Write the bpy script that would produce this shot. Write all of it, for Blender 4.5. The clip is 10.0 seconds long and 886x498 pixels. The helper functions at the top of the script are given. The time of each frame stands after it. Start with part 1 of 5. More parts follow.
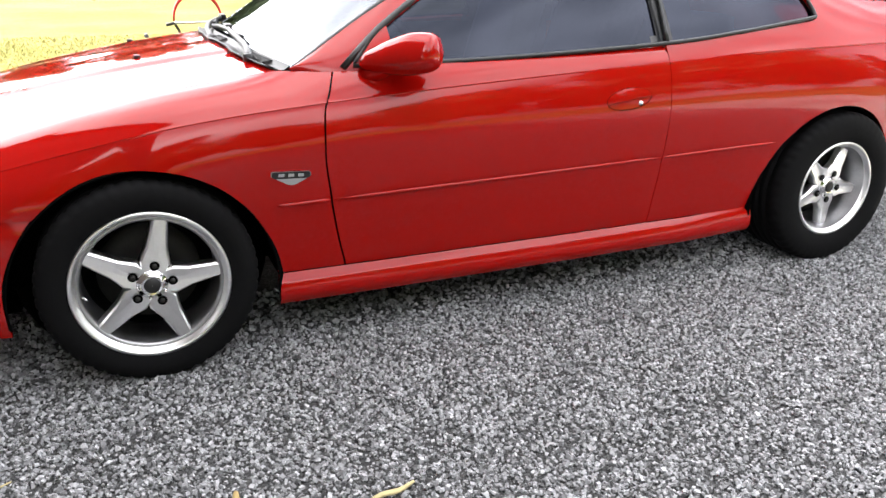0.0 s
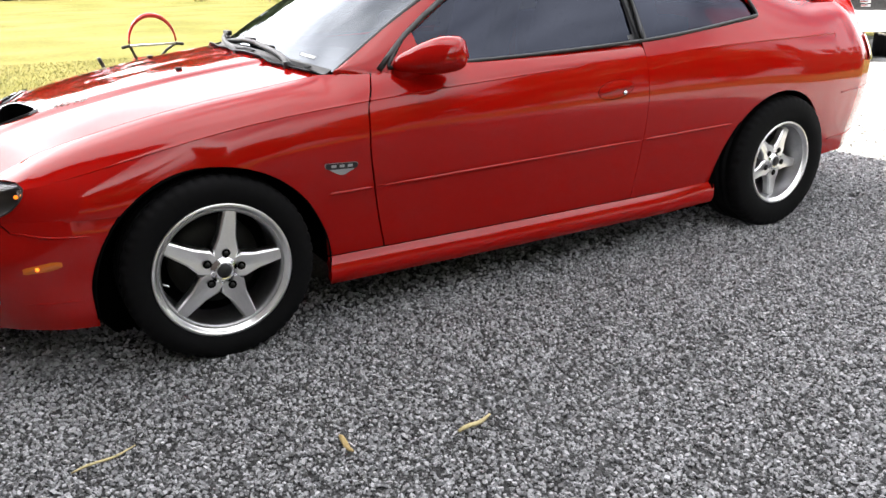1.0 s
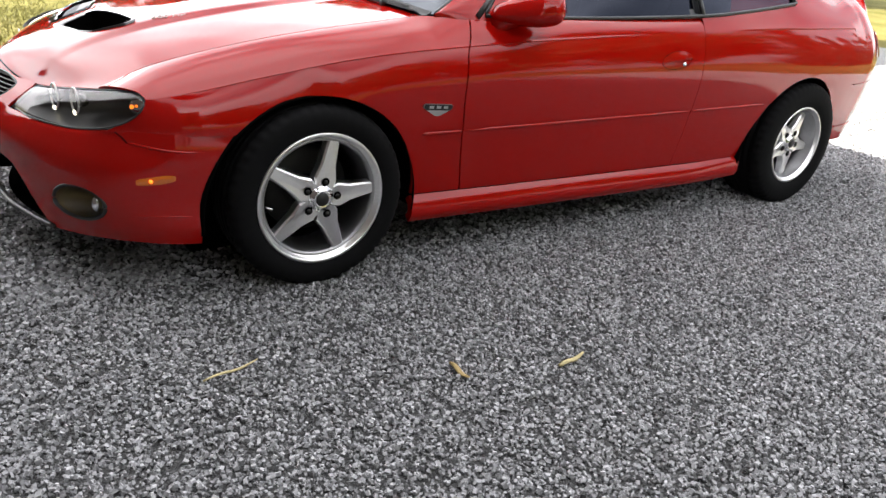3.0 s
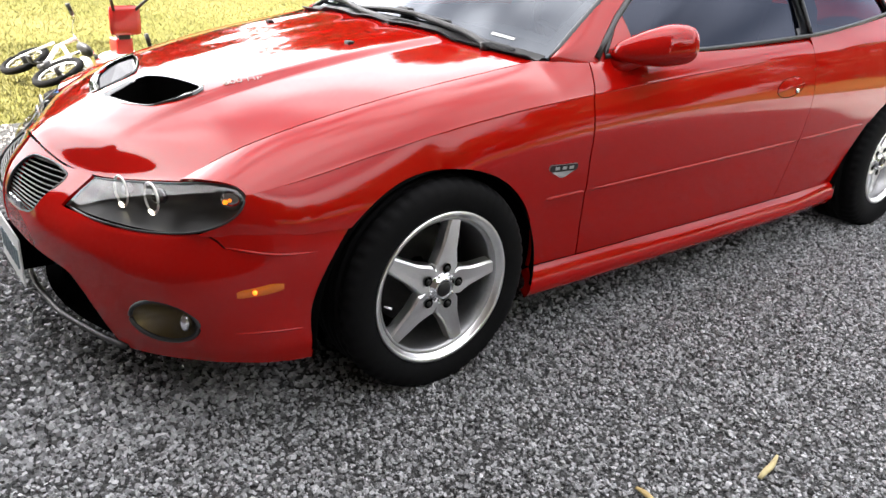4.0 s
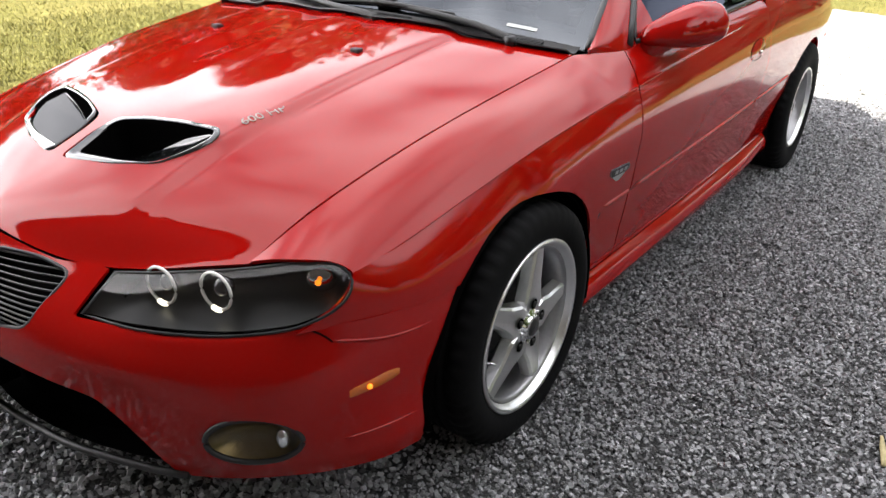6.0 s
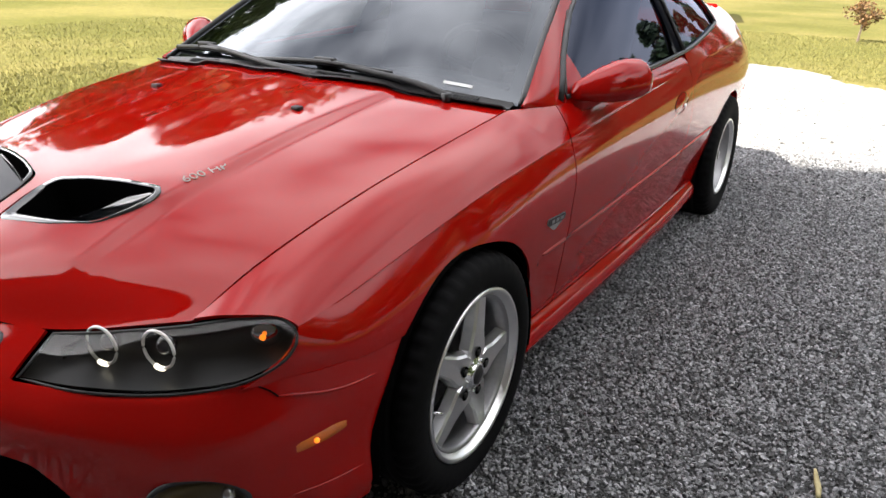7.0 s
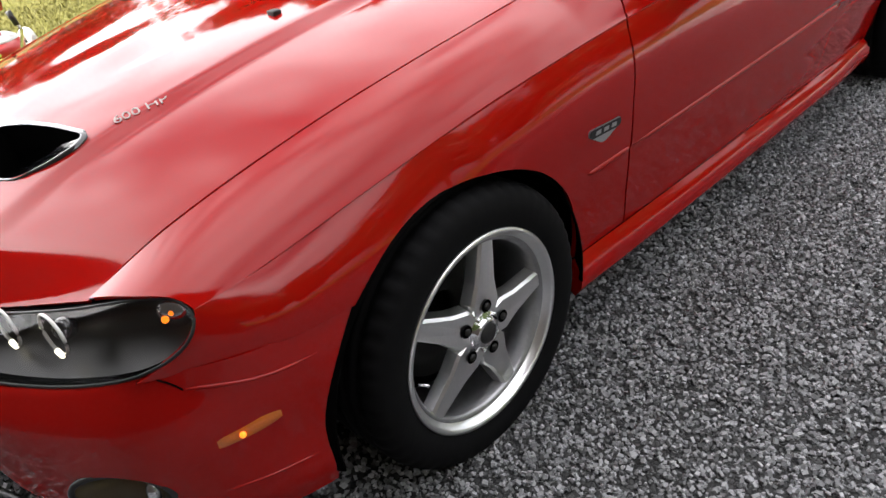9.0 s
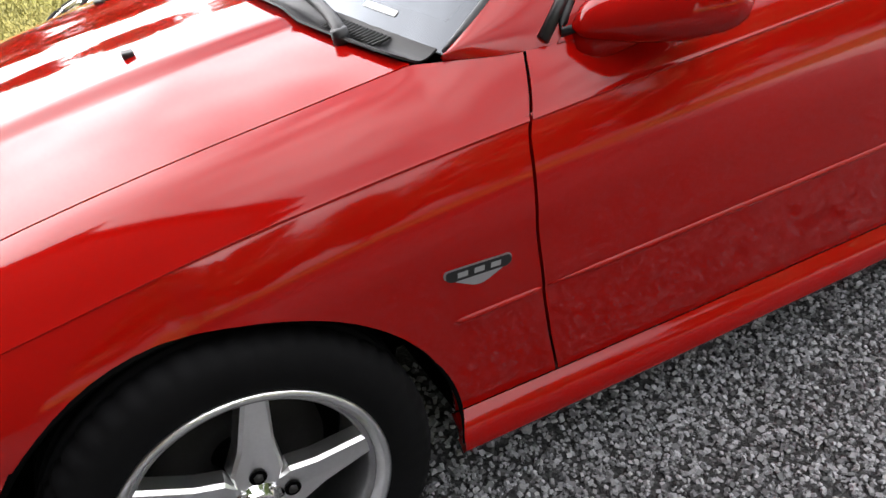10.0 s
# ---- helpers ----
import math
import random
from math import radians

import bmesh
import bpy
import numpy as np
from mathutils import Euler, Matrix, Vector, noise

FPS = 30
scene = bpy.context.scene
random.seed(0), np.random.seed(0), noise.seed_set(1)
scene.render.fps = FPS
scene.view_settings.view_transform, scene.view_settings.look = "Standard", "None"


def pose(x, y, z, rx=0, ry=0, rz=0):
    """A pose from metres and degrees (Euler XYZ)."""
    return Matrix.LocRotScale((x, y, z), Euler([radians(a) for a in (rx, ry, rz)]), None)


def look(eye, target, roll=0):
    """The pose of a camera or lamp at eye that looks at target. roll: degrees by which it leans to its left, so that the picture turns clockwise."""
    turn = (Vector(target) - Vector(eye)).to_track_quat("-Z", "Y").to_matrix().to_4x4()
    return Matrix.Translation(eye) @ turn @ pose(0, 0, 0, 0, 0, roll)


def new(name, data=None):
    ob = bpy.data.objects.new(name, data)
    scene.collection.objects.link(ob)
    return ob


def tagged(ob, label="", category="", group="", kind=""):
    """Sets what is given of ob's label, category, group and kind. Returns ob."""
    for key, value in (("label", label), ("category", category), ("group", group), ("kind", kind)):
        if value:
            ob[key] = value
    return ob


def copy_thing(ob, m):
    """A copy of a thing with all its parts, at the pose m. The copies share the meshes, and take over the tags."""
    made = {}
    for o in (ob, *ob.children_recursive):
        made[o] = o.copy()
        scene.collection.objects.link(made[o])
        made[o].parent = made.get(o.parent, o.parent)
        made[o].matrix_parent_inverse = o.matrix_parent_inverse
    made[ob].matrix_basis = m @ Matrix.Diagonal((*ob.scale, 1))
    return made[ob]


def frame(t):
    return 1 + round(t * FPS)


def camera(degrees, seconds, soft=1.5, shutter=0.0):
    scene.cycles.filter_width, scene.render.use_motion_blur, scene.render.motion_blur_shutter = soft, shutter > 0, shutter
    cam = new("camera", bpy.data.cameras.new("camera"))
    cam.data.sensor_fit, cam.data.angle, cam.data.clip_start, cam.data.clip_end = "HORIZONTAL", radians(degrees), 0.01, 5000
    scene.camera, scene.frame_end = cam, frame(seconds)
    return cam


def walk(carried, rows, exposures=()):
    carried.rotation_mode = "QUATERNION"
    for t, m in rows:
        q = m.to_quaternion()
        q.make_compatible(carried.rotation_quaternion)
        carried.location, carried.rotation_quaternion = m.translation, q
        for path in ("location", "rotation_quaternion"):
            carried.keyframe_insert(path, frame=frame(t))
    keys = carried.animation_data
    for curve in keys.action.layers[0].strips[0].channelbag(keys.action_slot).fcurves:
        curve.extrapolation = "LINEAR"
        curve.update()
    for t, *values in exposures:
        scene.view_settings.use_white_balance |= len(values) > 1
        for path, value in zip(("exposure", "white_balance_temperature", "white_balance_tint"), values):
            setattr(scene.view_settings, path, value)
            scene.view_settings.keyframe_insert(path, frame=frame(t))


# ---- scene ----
cam = camera(60.0, 10.0)
METRES, EYE, TILT, LEAN, TURN = 8.0, 1.5, 0.0, 0.0, 0.0
PATH = [
    (0, (-0.0372, -3.1696, 1.2506), (0.7041, -1.4543, 0.5375), 0.65),
    (0.5, (-0.3305, -3.2426, 1.2277), (0.5174, -1.5097, 0.7004), 2.42),
    (1, (-0.5551, -3.3146, 1.2338), (0.3831, -1.6811, 0.5618), -0.80),
    (1.5, (-0.8649, -3.3283, 1.2048), (0.2876, -1.8235, 0.5668), 0.67),
    (2, (-0.9740, -3.3531, 1.1903), (0.1333, -1.8146, 0.5526), 2.25),
    (2.2, (-0.9927, -3.3602, 1.1982), (0.1068, -1.8397, 0.5059), 3.15),
    (3.3, (-1.1336, -2.9209, 1.1992), (-0.0349, -1.4345, 0.4355), 6.61),
    (3.5, (-1.1330, -2.7733, 1.2060), (-0.0064, -1.3113, 0.4358), 4.97),
    (4, (-1.2608, -2.4199, 1.2535), (-0.0905, -0.9867, 0.4944), 3.56),
    (4.5, (-1.3772, -2.0599, 1.2995), (-0.1856, -0.7265, 0.4040), 2.20),
    (5, (-1.3546, -1.7872, 1.3095), (-0.1092, -0.4539, 0.4902), 0.15),
    (5.5, (-1.4414, -1.6596, 1.3049), (-0.0277, -0.5671, 0.4061), 3.56),
    (5.7, (-1.4735, -1.6502, 1.3092), (-0.0263, -0.5869, 0.4289), 2.75),
    (7, (-1.5312, -1.6706, 1.3258), (0.0793, -0.7302, 0.6031), 1.90),
    (7.5, (-1.5267, -1.6603, 1.3307), (0.1208, -0.7268, 0.6871), 1.77),
    (8, (-1.4946, -1.6646, 1.3233), (0.1002, -0.7194, 0.5726), 1.06),
    (8.5, (-1.2778, -1.7341, 1.3108), (0.1356, -0.5992, 0.4655), -3.01),
    (9, (-0.9298, -1.7930, 1.3024), (0.2385, -0.5297, 0.2831), -7.46),
    (9.5, (-0.5104, -1.7421, 1.3290), (0.4474, -0.4344, 0.1575), -5.78),
    (10, (-0.0134, -1.8234, 1.2967), (0.6502, -0.2546, 0.2487), -7.65),
]
walk(cam, [(t, look(eye, target, roll)) for t, eye, target, roll in PATH], exposures=[(0.0, 2.42, 6450, 10), (0.5, 1.70, 6450, 10), (1.0, 1.90, 6450, 10), (2.0, 1.55, 6450, 10), (3.5, 2.00, 6450, 10), (4.0, 2.15, 6450, 10), (4.5, 1.85, 6450, 10), (5.5, 1.75, 6450, 10), (7.0, 1.45, 6450, 10), (7.5, 1.30, 6450, 10), (8.5, 1.05, 6450, 10), (9.0, 1.65, 6450, 10), (9.5, 1.98, 6450, 10), (10.0, 1.85, 6450, 10)])

# ---- light ----
SHADE = Vector((0.905, -0.425))          # the way the shadows fall on the ground
ELEV = radians(48)
world = bpy.data.worlds.new("sky")
scene.world = world
world.use_nodes = True
wn, wl = world.node_tree.nodes, world.node_tree.links
sky = wn.new("ShaderNodeTexSky")
sky.sky_type, sky.sun_disc, sky.sun_elevation = "NISHITA", False, ELEV
sky.sun_rotation = math.atan2(-SHADE.x, -SHADE.y)
sky.air_density, sky.dust_density, sky.ozone_density = 1.0, 5.0, 1.0
cloud_at = wn.new("ShaderNodeTexCoord")
cloud_map = wn.new("ShaderNodeMapping")
cloud_map.inputs["Scale"].default_value = (1.0, 1.0, 2.0)
cloud = wn.new("ShaderNodeTexNoise")
cloud.inputs["Scale"].default_value, cloud.inputs["Detail"].default_value = 1.7, 3.5
cloud.inputs["Roughness"].default_value = 0.55
cloud_edge = wn.new("ShaderNodeMapRange")
cloud_edge.interpolation_type = "SMOOTHSTEP"
cloud_edge.inputs["From Min"].default_value, cloud_edge.inputs["From Max"].default_value = 0.22, 0.72
cloud_mix = wn.new("ShaderNodeMix")
cloud_mix.data_type = "RGBA"
# unseen sky brightened over the lawn and dimmed opposite, added to shape the light
toward = wn.new("ShaderNodeVectorMath")
toward.operation = "DOT_PRODUCT"
toward.inputs[1].default_value = (-0.34, 0.58, 0.74)
sky_side_gain = wn.new("ShaderNodeMapRange")
sky_side_gain.inputs["From Min"].default_value, sky_side_gain.inputs["From Max"].default_value = -0.5, 0.85
sky_side_gain.inputs["To Min"].default_value, sky_side_gain.inputs["To Max"].default_value = 0.26, 1.6
lit_cloud = wn.new("ShaderNodeVectorMath")
lit_cloud.operation = "SCALE"
lit_cloud.inputs[0].default_value = (30.6, 30.0, 30.4)
wl.new(cloud_at.outputs["Generated"], toward.inputs[0])
wl.new(toward.outputs["Value"], sky_side_gain.inputs["Value"])
# the haze is thick towards the horizon and thin overhead
height = wn.new("ShaderNodeSeparateXYZ")
overhead = wn.new("ShaderNodeMapRange")
overhead.interpolation_type = "SMOOTHSTEP"
overhead.inputs["From Min"].default_value, overhead.inputs["From Max"].default_value = 0.55, 0.97
overhead.inputs["To Min"].default_value, overhead.inputs["To Max"].default_value = 1.1, 0.62
hazed = wn.new("ShaderNodeMath")
hazed.operation = "MULTIPLY"
wl.new(cloud_at.outputs["Generated"], height.inputs["Vector"])
wl.new(height.outputs["Z"], overhead.inputs["Value"])
wl.new(overhead.outputs["Result"], hazed.inputs[0])
wl.new(sky_side_gain.outputs["Result"], hazed.inputs[1])
wl.new(hazed.outputs[0], lit_cloud.inputs["Scale"])
wl.new(lit_cloud.outputs["Vector"], cloud_mix.inputs["B"])
wl.new(cloud_at.outputs["Generated"], cloud_map.inputs["Vector"])
wl.new(cloud_map.outputs["Vector"], cloud.inputs["Vector"])
wl.new(cloud.outputs["Fac"], cloud_edge.inputs["Value"])
wl.new(cloud_edge.outputs["Result"], cloud_mix.inputs["Factor"])
wl.new(sky.outputs["Color"], cloud_mix.inputs["A"])
wl.new(cloud_mix.outputs["Result"], wn["Background"].inputs["Color"])
wn["Background"].inputs["Strength"].default_value = 0.050
sun = new("sun", bpy.data.lights.new("sun", "SUN"))
sun.data.energy, sun.data.angle, sun.data.color = 5.0, radians(0.6), (1.0, 0.93, 0.82)
sun.rotation_euler = Vector((SHADE.x * math.cos(ELEV), SHADE.y * math.cos(ELEV), -math.sin(ELEV))).to_track_quat("-Z", "Y").to_euler()


# ---- materials ----
def material(name, colour, rough=0.5, metal=0.0, grain=0.0, scale=30.0, stain=0.0, stain_scale=1.5, bump=0.0, coat=0.0,
             second=None, spec=0.5, glow=None, glow_strength=0.0, sheen_ior=1.5, per_piece=0.0, island=0.0, coat_ior=1.5, coat_rough=0.012):
    """A Principled surface with fine grain, broad stains and relief, in object space metres."""
    m = bpy.data.materials.new(name)
    m.use_nodes = True
    n, l = m.node_tree.nodes, m.node_tree.links
    p = n["Principled BSDF"]
    p.inputs["Roughness"].default_value, p.inputs["Metallic"].default_value = rough, metal
    p.inputs["Coat Weight"].default_value, p.inputs["Coat Roughness"].default_value = coat, coat_rough
    p.inputs["IOR"].default_value = sheen_ior
    p.inputs["Coat IOR"].default_value = coat_ior
    p.inputs["Specular IOR Level"].default_value = spec
    p.inputs["Base Color"].default_value = (*colour, 1)
    if glow:
        p.inputs["Emission Color"].default_value = (*glow, 1)
        p.inputs["Emission Strength"].default_value = glow_strength
    if not (grain or stain or bump or per_piece or island):
        return m
    at = n.new("ShaderNodeTexCoord")
    fine = n.new("ShaderNodeTexNoise")
    fine.inputs["Scale"].default_value, fine.inputs["Detail"].default_value = scale, 6.0
    l.new(at.outputs["Object"], fine.inputs["Vector"])
    broad = n.new("ShaderNodeTexNoise")
    broad.inputs["Scale"].default_value, broad.inputs["Detail"].default_value = stain_scale, 4.0
    l.new(at.outputs["Object"], broad.inputs["Vector"])
    value = n.new("ShaderNodeMath")
    value.operation = "MULTIPLY_ADD"
    value.inputs[1].default_value = 2 * grain
    value.inputs[2].default_value = 1 - grain
    l.new(fine.outputs["Fac"], value.inputs[0])
    value2 = n.new("ShaderNodeMath")
    value2.operation = "MULTIPLY_ADD"
    value2.inputs[1].default_value = 2 * stain
    value2.inputs[2].default_value = 1 - stain
    l.new(broad.outputs["Fac"], value2.inputs[0])
    both = n.new("ShaderNodeMath")
    both.operation = "MULTIPLY"
    l.new(value.outputs[0], both.inputs[0])
    l.new(value2.outputs[0], both.inputs[1])
    last = both.outputs[0]
    if per_piece or island:
        info = n.new("ShaderNodeObjectInfo") if per_piece else n.new("ShaderNodeNewGeometry")
        vary = n.new("ShaderNodeMath")
        vary.operation = "MULTIPLY_ADD"
        amount = per_piece or island
        vary.inputs[1].default_value, vary.inputs[2].default_value = 2 * amount, 1 - amount
        l.new(info.outputs["Random" if per_piece else "Random Per Island"], vary.inputs[0])
        again = n.new("ShaderNodeMath")
        again.operation = "MULTIPLY"
        l.new(vary.outputs[0], again.inputs[0])
        l.new(last, again.inputs[1])
        last = again.outputs[0]
    tone = n.new("ShaderNodeMix")
    tone.data_type, tone.blend_type = "RGBA", "MULTIPLY"
    tone.inputs["Factor"].default_value = 1.0
    l.new(last, tone.inputs["B"])
    if second:
        blend = n.new("ShaderNodeMix")
        blend.data_type = "RGBA"
        blend.inputs["A"].default_value, blend.inputs["B"].default_value = (*colour, 1), (*second, 1)
        step = n.new("ShaderNodeMapRange")
        step.inputs["From Min"].default_value, step.inputs["From Max"].default_value = 0.40, 0.62
        l.new(broad.outputs["Fac"], step.inputs["Value"])
        l.new(step.outputs["Result"], blend.inputs["Factor"])
        l.new(blend.outputs["Result"], tone.inputs["A"])
    else:
        tone.inputs["A"].default_value = (*colour, 1)
    l.new(tone.outputs["Result"], p.inputs["Base Color"])
    if bump:
        rise = n.new("ShaderNodeBump")
        rise.inputs["Strength"].default_value, rise.inputs["Distance"].default_value = 1.0, bump
        l.new(fine.outputs["Fac"], rise.inputs["Height"])
        l.new(rise.outputs["Normal"], p.inputs["Normal"])
    return m


def glass_material(name, tint, rough=0.0, gloss=0.045, shine_tint=(0.8, 0.8, 0.8)):
    m = bpy.data.materials.new(name)
    m.use_nodes = True
    n, l = m.node_tree.nodes, m.node_tree.links
    p = n["Principled BSDF"]
    n.remove(p)
    see = n.new("ShaderNodeBsdfTransparent")
    see.inputs["Color"].default_value = (*tint, 1)
    shine = n.new("ShaderNodeBsdfGlossy")
    shine.inputs["Roughness"].default_value = rough
    shine.inputs["Color"].default_value = (*shine_tint, 1)
    edge = n.new("ShaderNodeLayerWeight")
    edge.inputs["Blend"].default_value = 0.5
    power = n.new("ShaderNodeMath")
    power.operation = "POWER"
    power.inputs[1].default_value = 5.0
    fres = n.new("ShaderNodeMath")
    fres.operation = "MULTIPLY_ADD"
    fres.inputs[1].default_value, fres.inputs[2].default_value = 0.955, gloss
    l.new(edge.outputs["Facing"], power.inputs[0])
    l.new(power.outputs[0], fres.inputs[0])
    mix = n.new("ShaderNodeMixShader")
    l.new(fres.outputs[0], mix.inputs["Fac"])
    l.new(see.outputs[0], mix.inputs[1])
    l.new(shine.outputs[0], mix.inputs[2])
    l.new(mix.outputs[0], n["Material Output"].inputs["Surface"])
    return m


PAINT = material("red_paint", (0.34, 0.0030, 0.0016), 0.45, 0.0, grain=0.08, scale=900, coat=1.0, spec=0.0, coat_ior=1.43, coat_rough=0.06)
BLACK = material("black_plastic", (0.012, 0.012, 0.013), 0.45, grain=0.2, scale=400, bump=0.0004)
RUBBER = material("tyre_rubber", (0.004, 0.004, 0.0045), 0.8, grain=0.3, scale=60, stain=0.3, stain_scale=9, bump=0.0006, spec=0.12)
SEAL = material("rubber_seal", (0.010, 0.011, 0.012), 0.4, grain=0.2, scale=200)
DARK = material("dark_liner", (0.003, 0.003, 0.003), 0.95, grain=0.3, scale=40, spec=0.0)
ALLOY = material("polished_alloy", (0.90, 0.90, 0.90), 0.30, 1.0, grain=0.06, scale=150, stain=0.06, stain_scale=20)
BARREL = material("barrel_alloy", (0.40, 0.40, 0.41), 0.42, 1.0, grain=0.15, scale=90, stain=0.2, stain_scale=14)
CHROME = material("chrome", (0.80, 0.80, 0.82), 0.06, 1.0)
STEEL = material("brake_iron", (0.03, 0.029, 0.028), 0.6, 0.6, grain=0.2, scale=80)
GLASS = glass_material("tinted_glass", (0.09, 0.10, 0.14), gloss=0.05, shine_tint=(0.56, 0.62, 0.80))
SCREEN = glass_material("windscreen_glass", (0.24, 0.27, 0.28), gloss=0.15, shine_tint=(0.72, 0.76, 0.82))
LENS = glass_material("lamp_lens", (0.80, 0.80, 0.80), 0.01)
AMBER = material("amber_lens", (0.62, 0.14, 0.008), 0.12, coat=1.0, grain=0.15, scale=260)
AMBER_LIT = material("amber_bulb", (0.9, 0.25, 0.02), 0.3, glow=(1.0, 0.20, 0.01), glow_strength=0.7)
HALO = material("halo_ring", (0.75, 0.75, 0.72), 0.12, coat=1.0)
HALO_LIT = material("halo_lamp", (0.9, 0.9, 0.8), 0.3, glow=(1.0, 0.92, 0.7), glow_strength=1.2)
LAMP_BLACK = material("lamp_housing", (0.012, 0.013, 0.013), 0.4, grain=0.2, scale=100)
CLOTH = material("seat_leather", (0.12, 0.12, 0.13), 0.55, grain=0.2, scale=90, bump=0.0008)
DASH = material("dashboard_vinyl", (0.085, 0.088, 0.095), 0.6, grain=0.2, scale=300, bump=0.0004)
PLATE = material("plate_white", (0.62, 0.63, 0.62), 0.35, grain=0.1, scale=60)
BAR = material("plate_bars", (0.10, 0.14, 0.16), 0.5)
SILVER = material("badge_silver", (0.62, 0.63, 0.63), 0.28, 0.8, grain=0.15, scale=500)
STONE = material("crushed_stone", (0.255, 0.258, 0.266), 0.65, grain=0.3, scale=160, island=0.68, bump=0.001)
# paler copy of the crushed stone, with sunlight put into its colour
SUNLIT_STONE = material("sunlit_stone", (0.42, 0.41, 0.39), 0.8, grain=0.3, scale=160, island=0.4, bump=0.001)
GRASS = material("lawn", (0.115, 0.112, 0.028), 0.95, grain=0.5, scale=14, stain=0.3, stain_scale=0.35, bump=0.03, second=(0.15, 0.132, 0.042), spec=0.1)
BLADE = material("grass_blades", (0.165, 0.158, 0.042), 0.8, island=0.5, grain=0.1, scale=3)


# ---- mesh tools ----
def smooth(xs, ys):
    """A smooth curve through points (monotone cubic), straight beyond the ends."""
    xs, ys = np.array(xs, float), np.array(ys, float)
    h, d = np.diff(xs), np.diff(ys) / np.diff(xs)
    m = np.zeros(len(xs))
    m[0], m[-1] = d[0], d[-1]
    for i in range(1, len(xs) - 1):
        if d[i - 1] * d[i] > 0:
            w1, w2 = 2 * h[i] + h[i - 1], h[i] + 2 * h[i - 1]
            m[i] = (w1 + w2) / (w1 / d[i - 1] + w2 / d[i])

    def f(x):
        if x <= xs[0]:
            return float(ys[0] + m[0] * (x - xs[0]))
        if x >= xs[-1]:
            return float(ys[-1] + m[-1] * (x - xs[-1]))
        i = int(np.searchsorted(xs, x) - 1)
        t = (x - xs[i]) / h[i]
        return float((1 + 2 * t) * (1 - t) ** 2 * ys[i] + t * (1 - t) ** 2 * h[i] * m[i] + t * t * (3 - 2 * t) * ys[i + 1] + t * t * (t - 1) * h[i] * m[i + 1])
    return f


def spline(points):
    """A Catmull-Rom curve through 3D points, for u from 0 to 1."""
    pts = [Vector(p) for p in points]
    n = len(pts) - 1

    def f(u):
        k = min(max(u, 0.0), 1.0) * n
        i = min(int(k), n - 1)
        t = k - i
        b, c = pts[i], pts[i + 1]
        a = pts[i - 1] if i else b * 2 - c
        d = pts[i + 2] if i + 2 <= n else c * 2 - b
        return 0.5 * ((2 * b) + (c - a) * t + (2 * a - 5 * b + 4 * c - d) * t * t + (3 * b - 3 * c + d - a) * t ** 3)
    return f


def lerp(a, b, t):
    return a + (b - a) * t


def ease(t):
    t = min(max(t, 0.0), 1.0)
    return t * t * (3 - 2 * t)


YC = 0.012                                # the car's middle plane


def surf(p, us, vs, hole=None, flip=False, mirror=False):
    """A grid over p(u, v). hole(place) < 0 cuts an opening whose rim is drawn onto hole = 0."""
    us, vs = list(us), list(vs)
    uv = [[us[i], vs[j]] for i in range(len(us)) for j in range(len(vs))]
    nv = len(vs)
    faces = [(i * nv + j, (i + 1) * nv + j, (i + 1) * nv + j + 1, i * nv + j + 1) for i in range(len(us) - 1) for j in range(nv - 1)]
    place = [p(*q) for q in uv]
    if hole:
        val = [hole(q) for q in place]
        keep = [f for f in faces if sum(val[k] for k in f) > 0]
        used, gone = set(), set()
        for f in faces:
            (used if sum(val[k] for k in f) > 0 else gone).update(f)
        faces = keep
        du, dv = (us[-1] - us[0]) * 1e-4, (vs[-1] - vs[0]) * 1e-4
        for k in used & gone:
            q = list(uv[k])
            for _ in range(4):
                f0 = hole(p(*q))
                gu = (hole(p(q[0] + du, q[1])) - f0) / du
                gv = (hole(p(q[0], q[1] + dv)) - f0) / dv
                su, sv = us[1] - us[0], vs[1] - vs[0]
                gg = (gu * su) ** 2 + (gv * sv) ** 2
                if gg < 1e-12:
                    break
                q[0] -= max(-1.2, min(1.2, f0 * gu * su / gg)) * su
                q[1] -= max(-1.2, min(1.2, f0 * gv * sv / gg)) * sv
            place[k] = p(*q)
    bm = bmesh.new()
    index = {}
    for f in faces:
        corner = []
        for k in f:
            if k not in index:
                c = Vector(place[k])
                if mirror:
                    c.y = 2 * YC - c.y
                index[k] = bm.verts.new(c)
            corner.append(index[k])
        if flip != mirror:
            corner.reverse()
        try:
            bm.faces.new(corner)
        except ValueError:
            pass
    bmesh.ops.remove_doubles(bm, verts=bm.verts, dist=1e-5)
    return bm


def part(name, bm, mat, parent=None, label="", thick=0.0, flat=False, offset=-1.0):
    """Links a bmesh as one mesh object under a thing or a part."""
    me = bpy.data.meshes.new(name)
    if thick:
        for e in bm.edges:
            e.smooth = not e.is_boundary
    bm.to_mesh(me)
    bm.free()
    if not flat:
        me.polygons.foreach_set("use_smooth", [True] * len(me.polygons))
    for m in mat if isinstance(mat, (list, tuple)) else [mat]:
        me.materials.append(m)
    ob = new(name, me)
    if parent:
        ob.parent = parent
    if label:
        ob["label"] = label
    if thick:
        s = ob.modifiers.new("thickness", "SOLIDIFY")
        s.thickness, s.offset = thick, offset
    return ob


def thing(name, label, category, group="", kind="", at=None):
    ob = new(name)
    ob.empty_display_size = 0.2
    if at is not None:
        ob.matrix_basis = at
    return tagged(ob, label, category, group, kind)


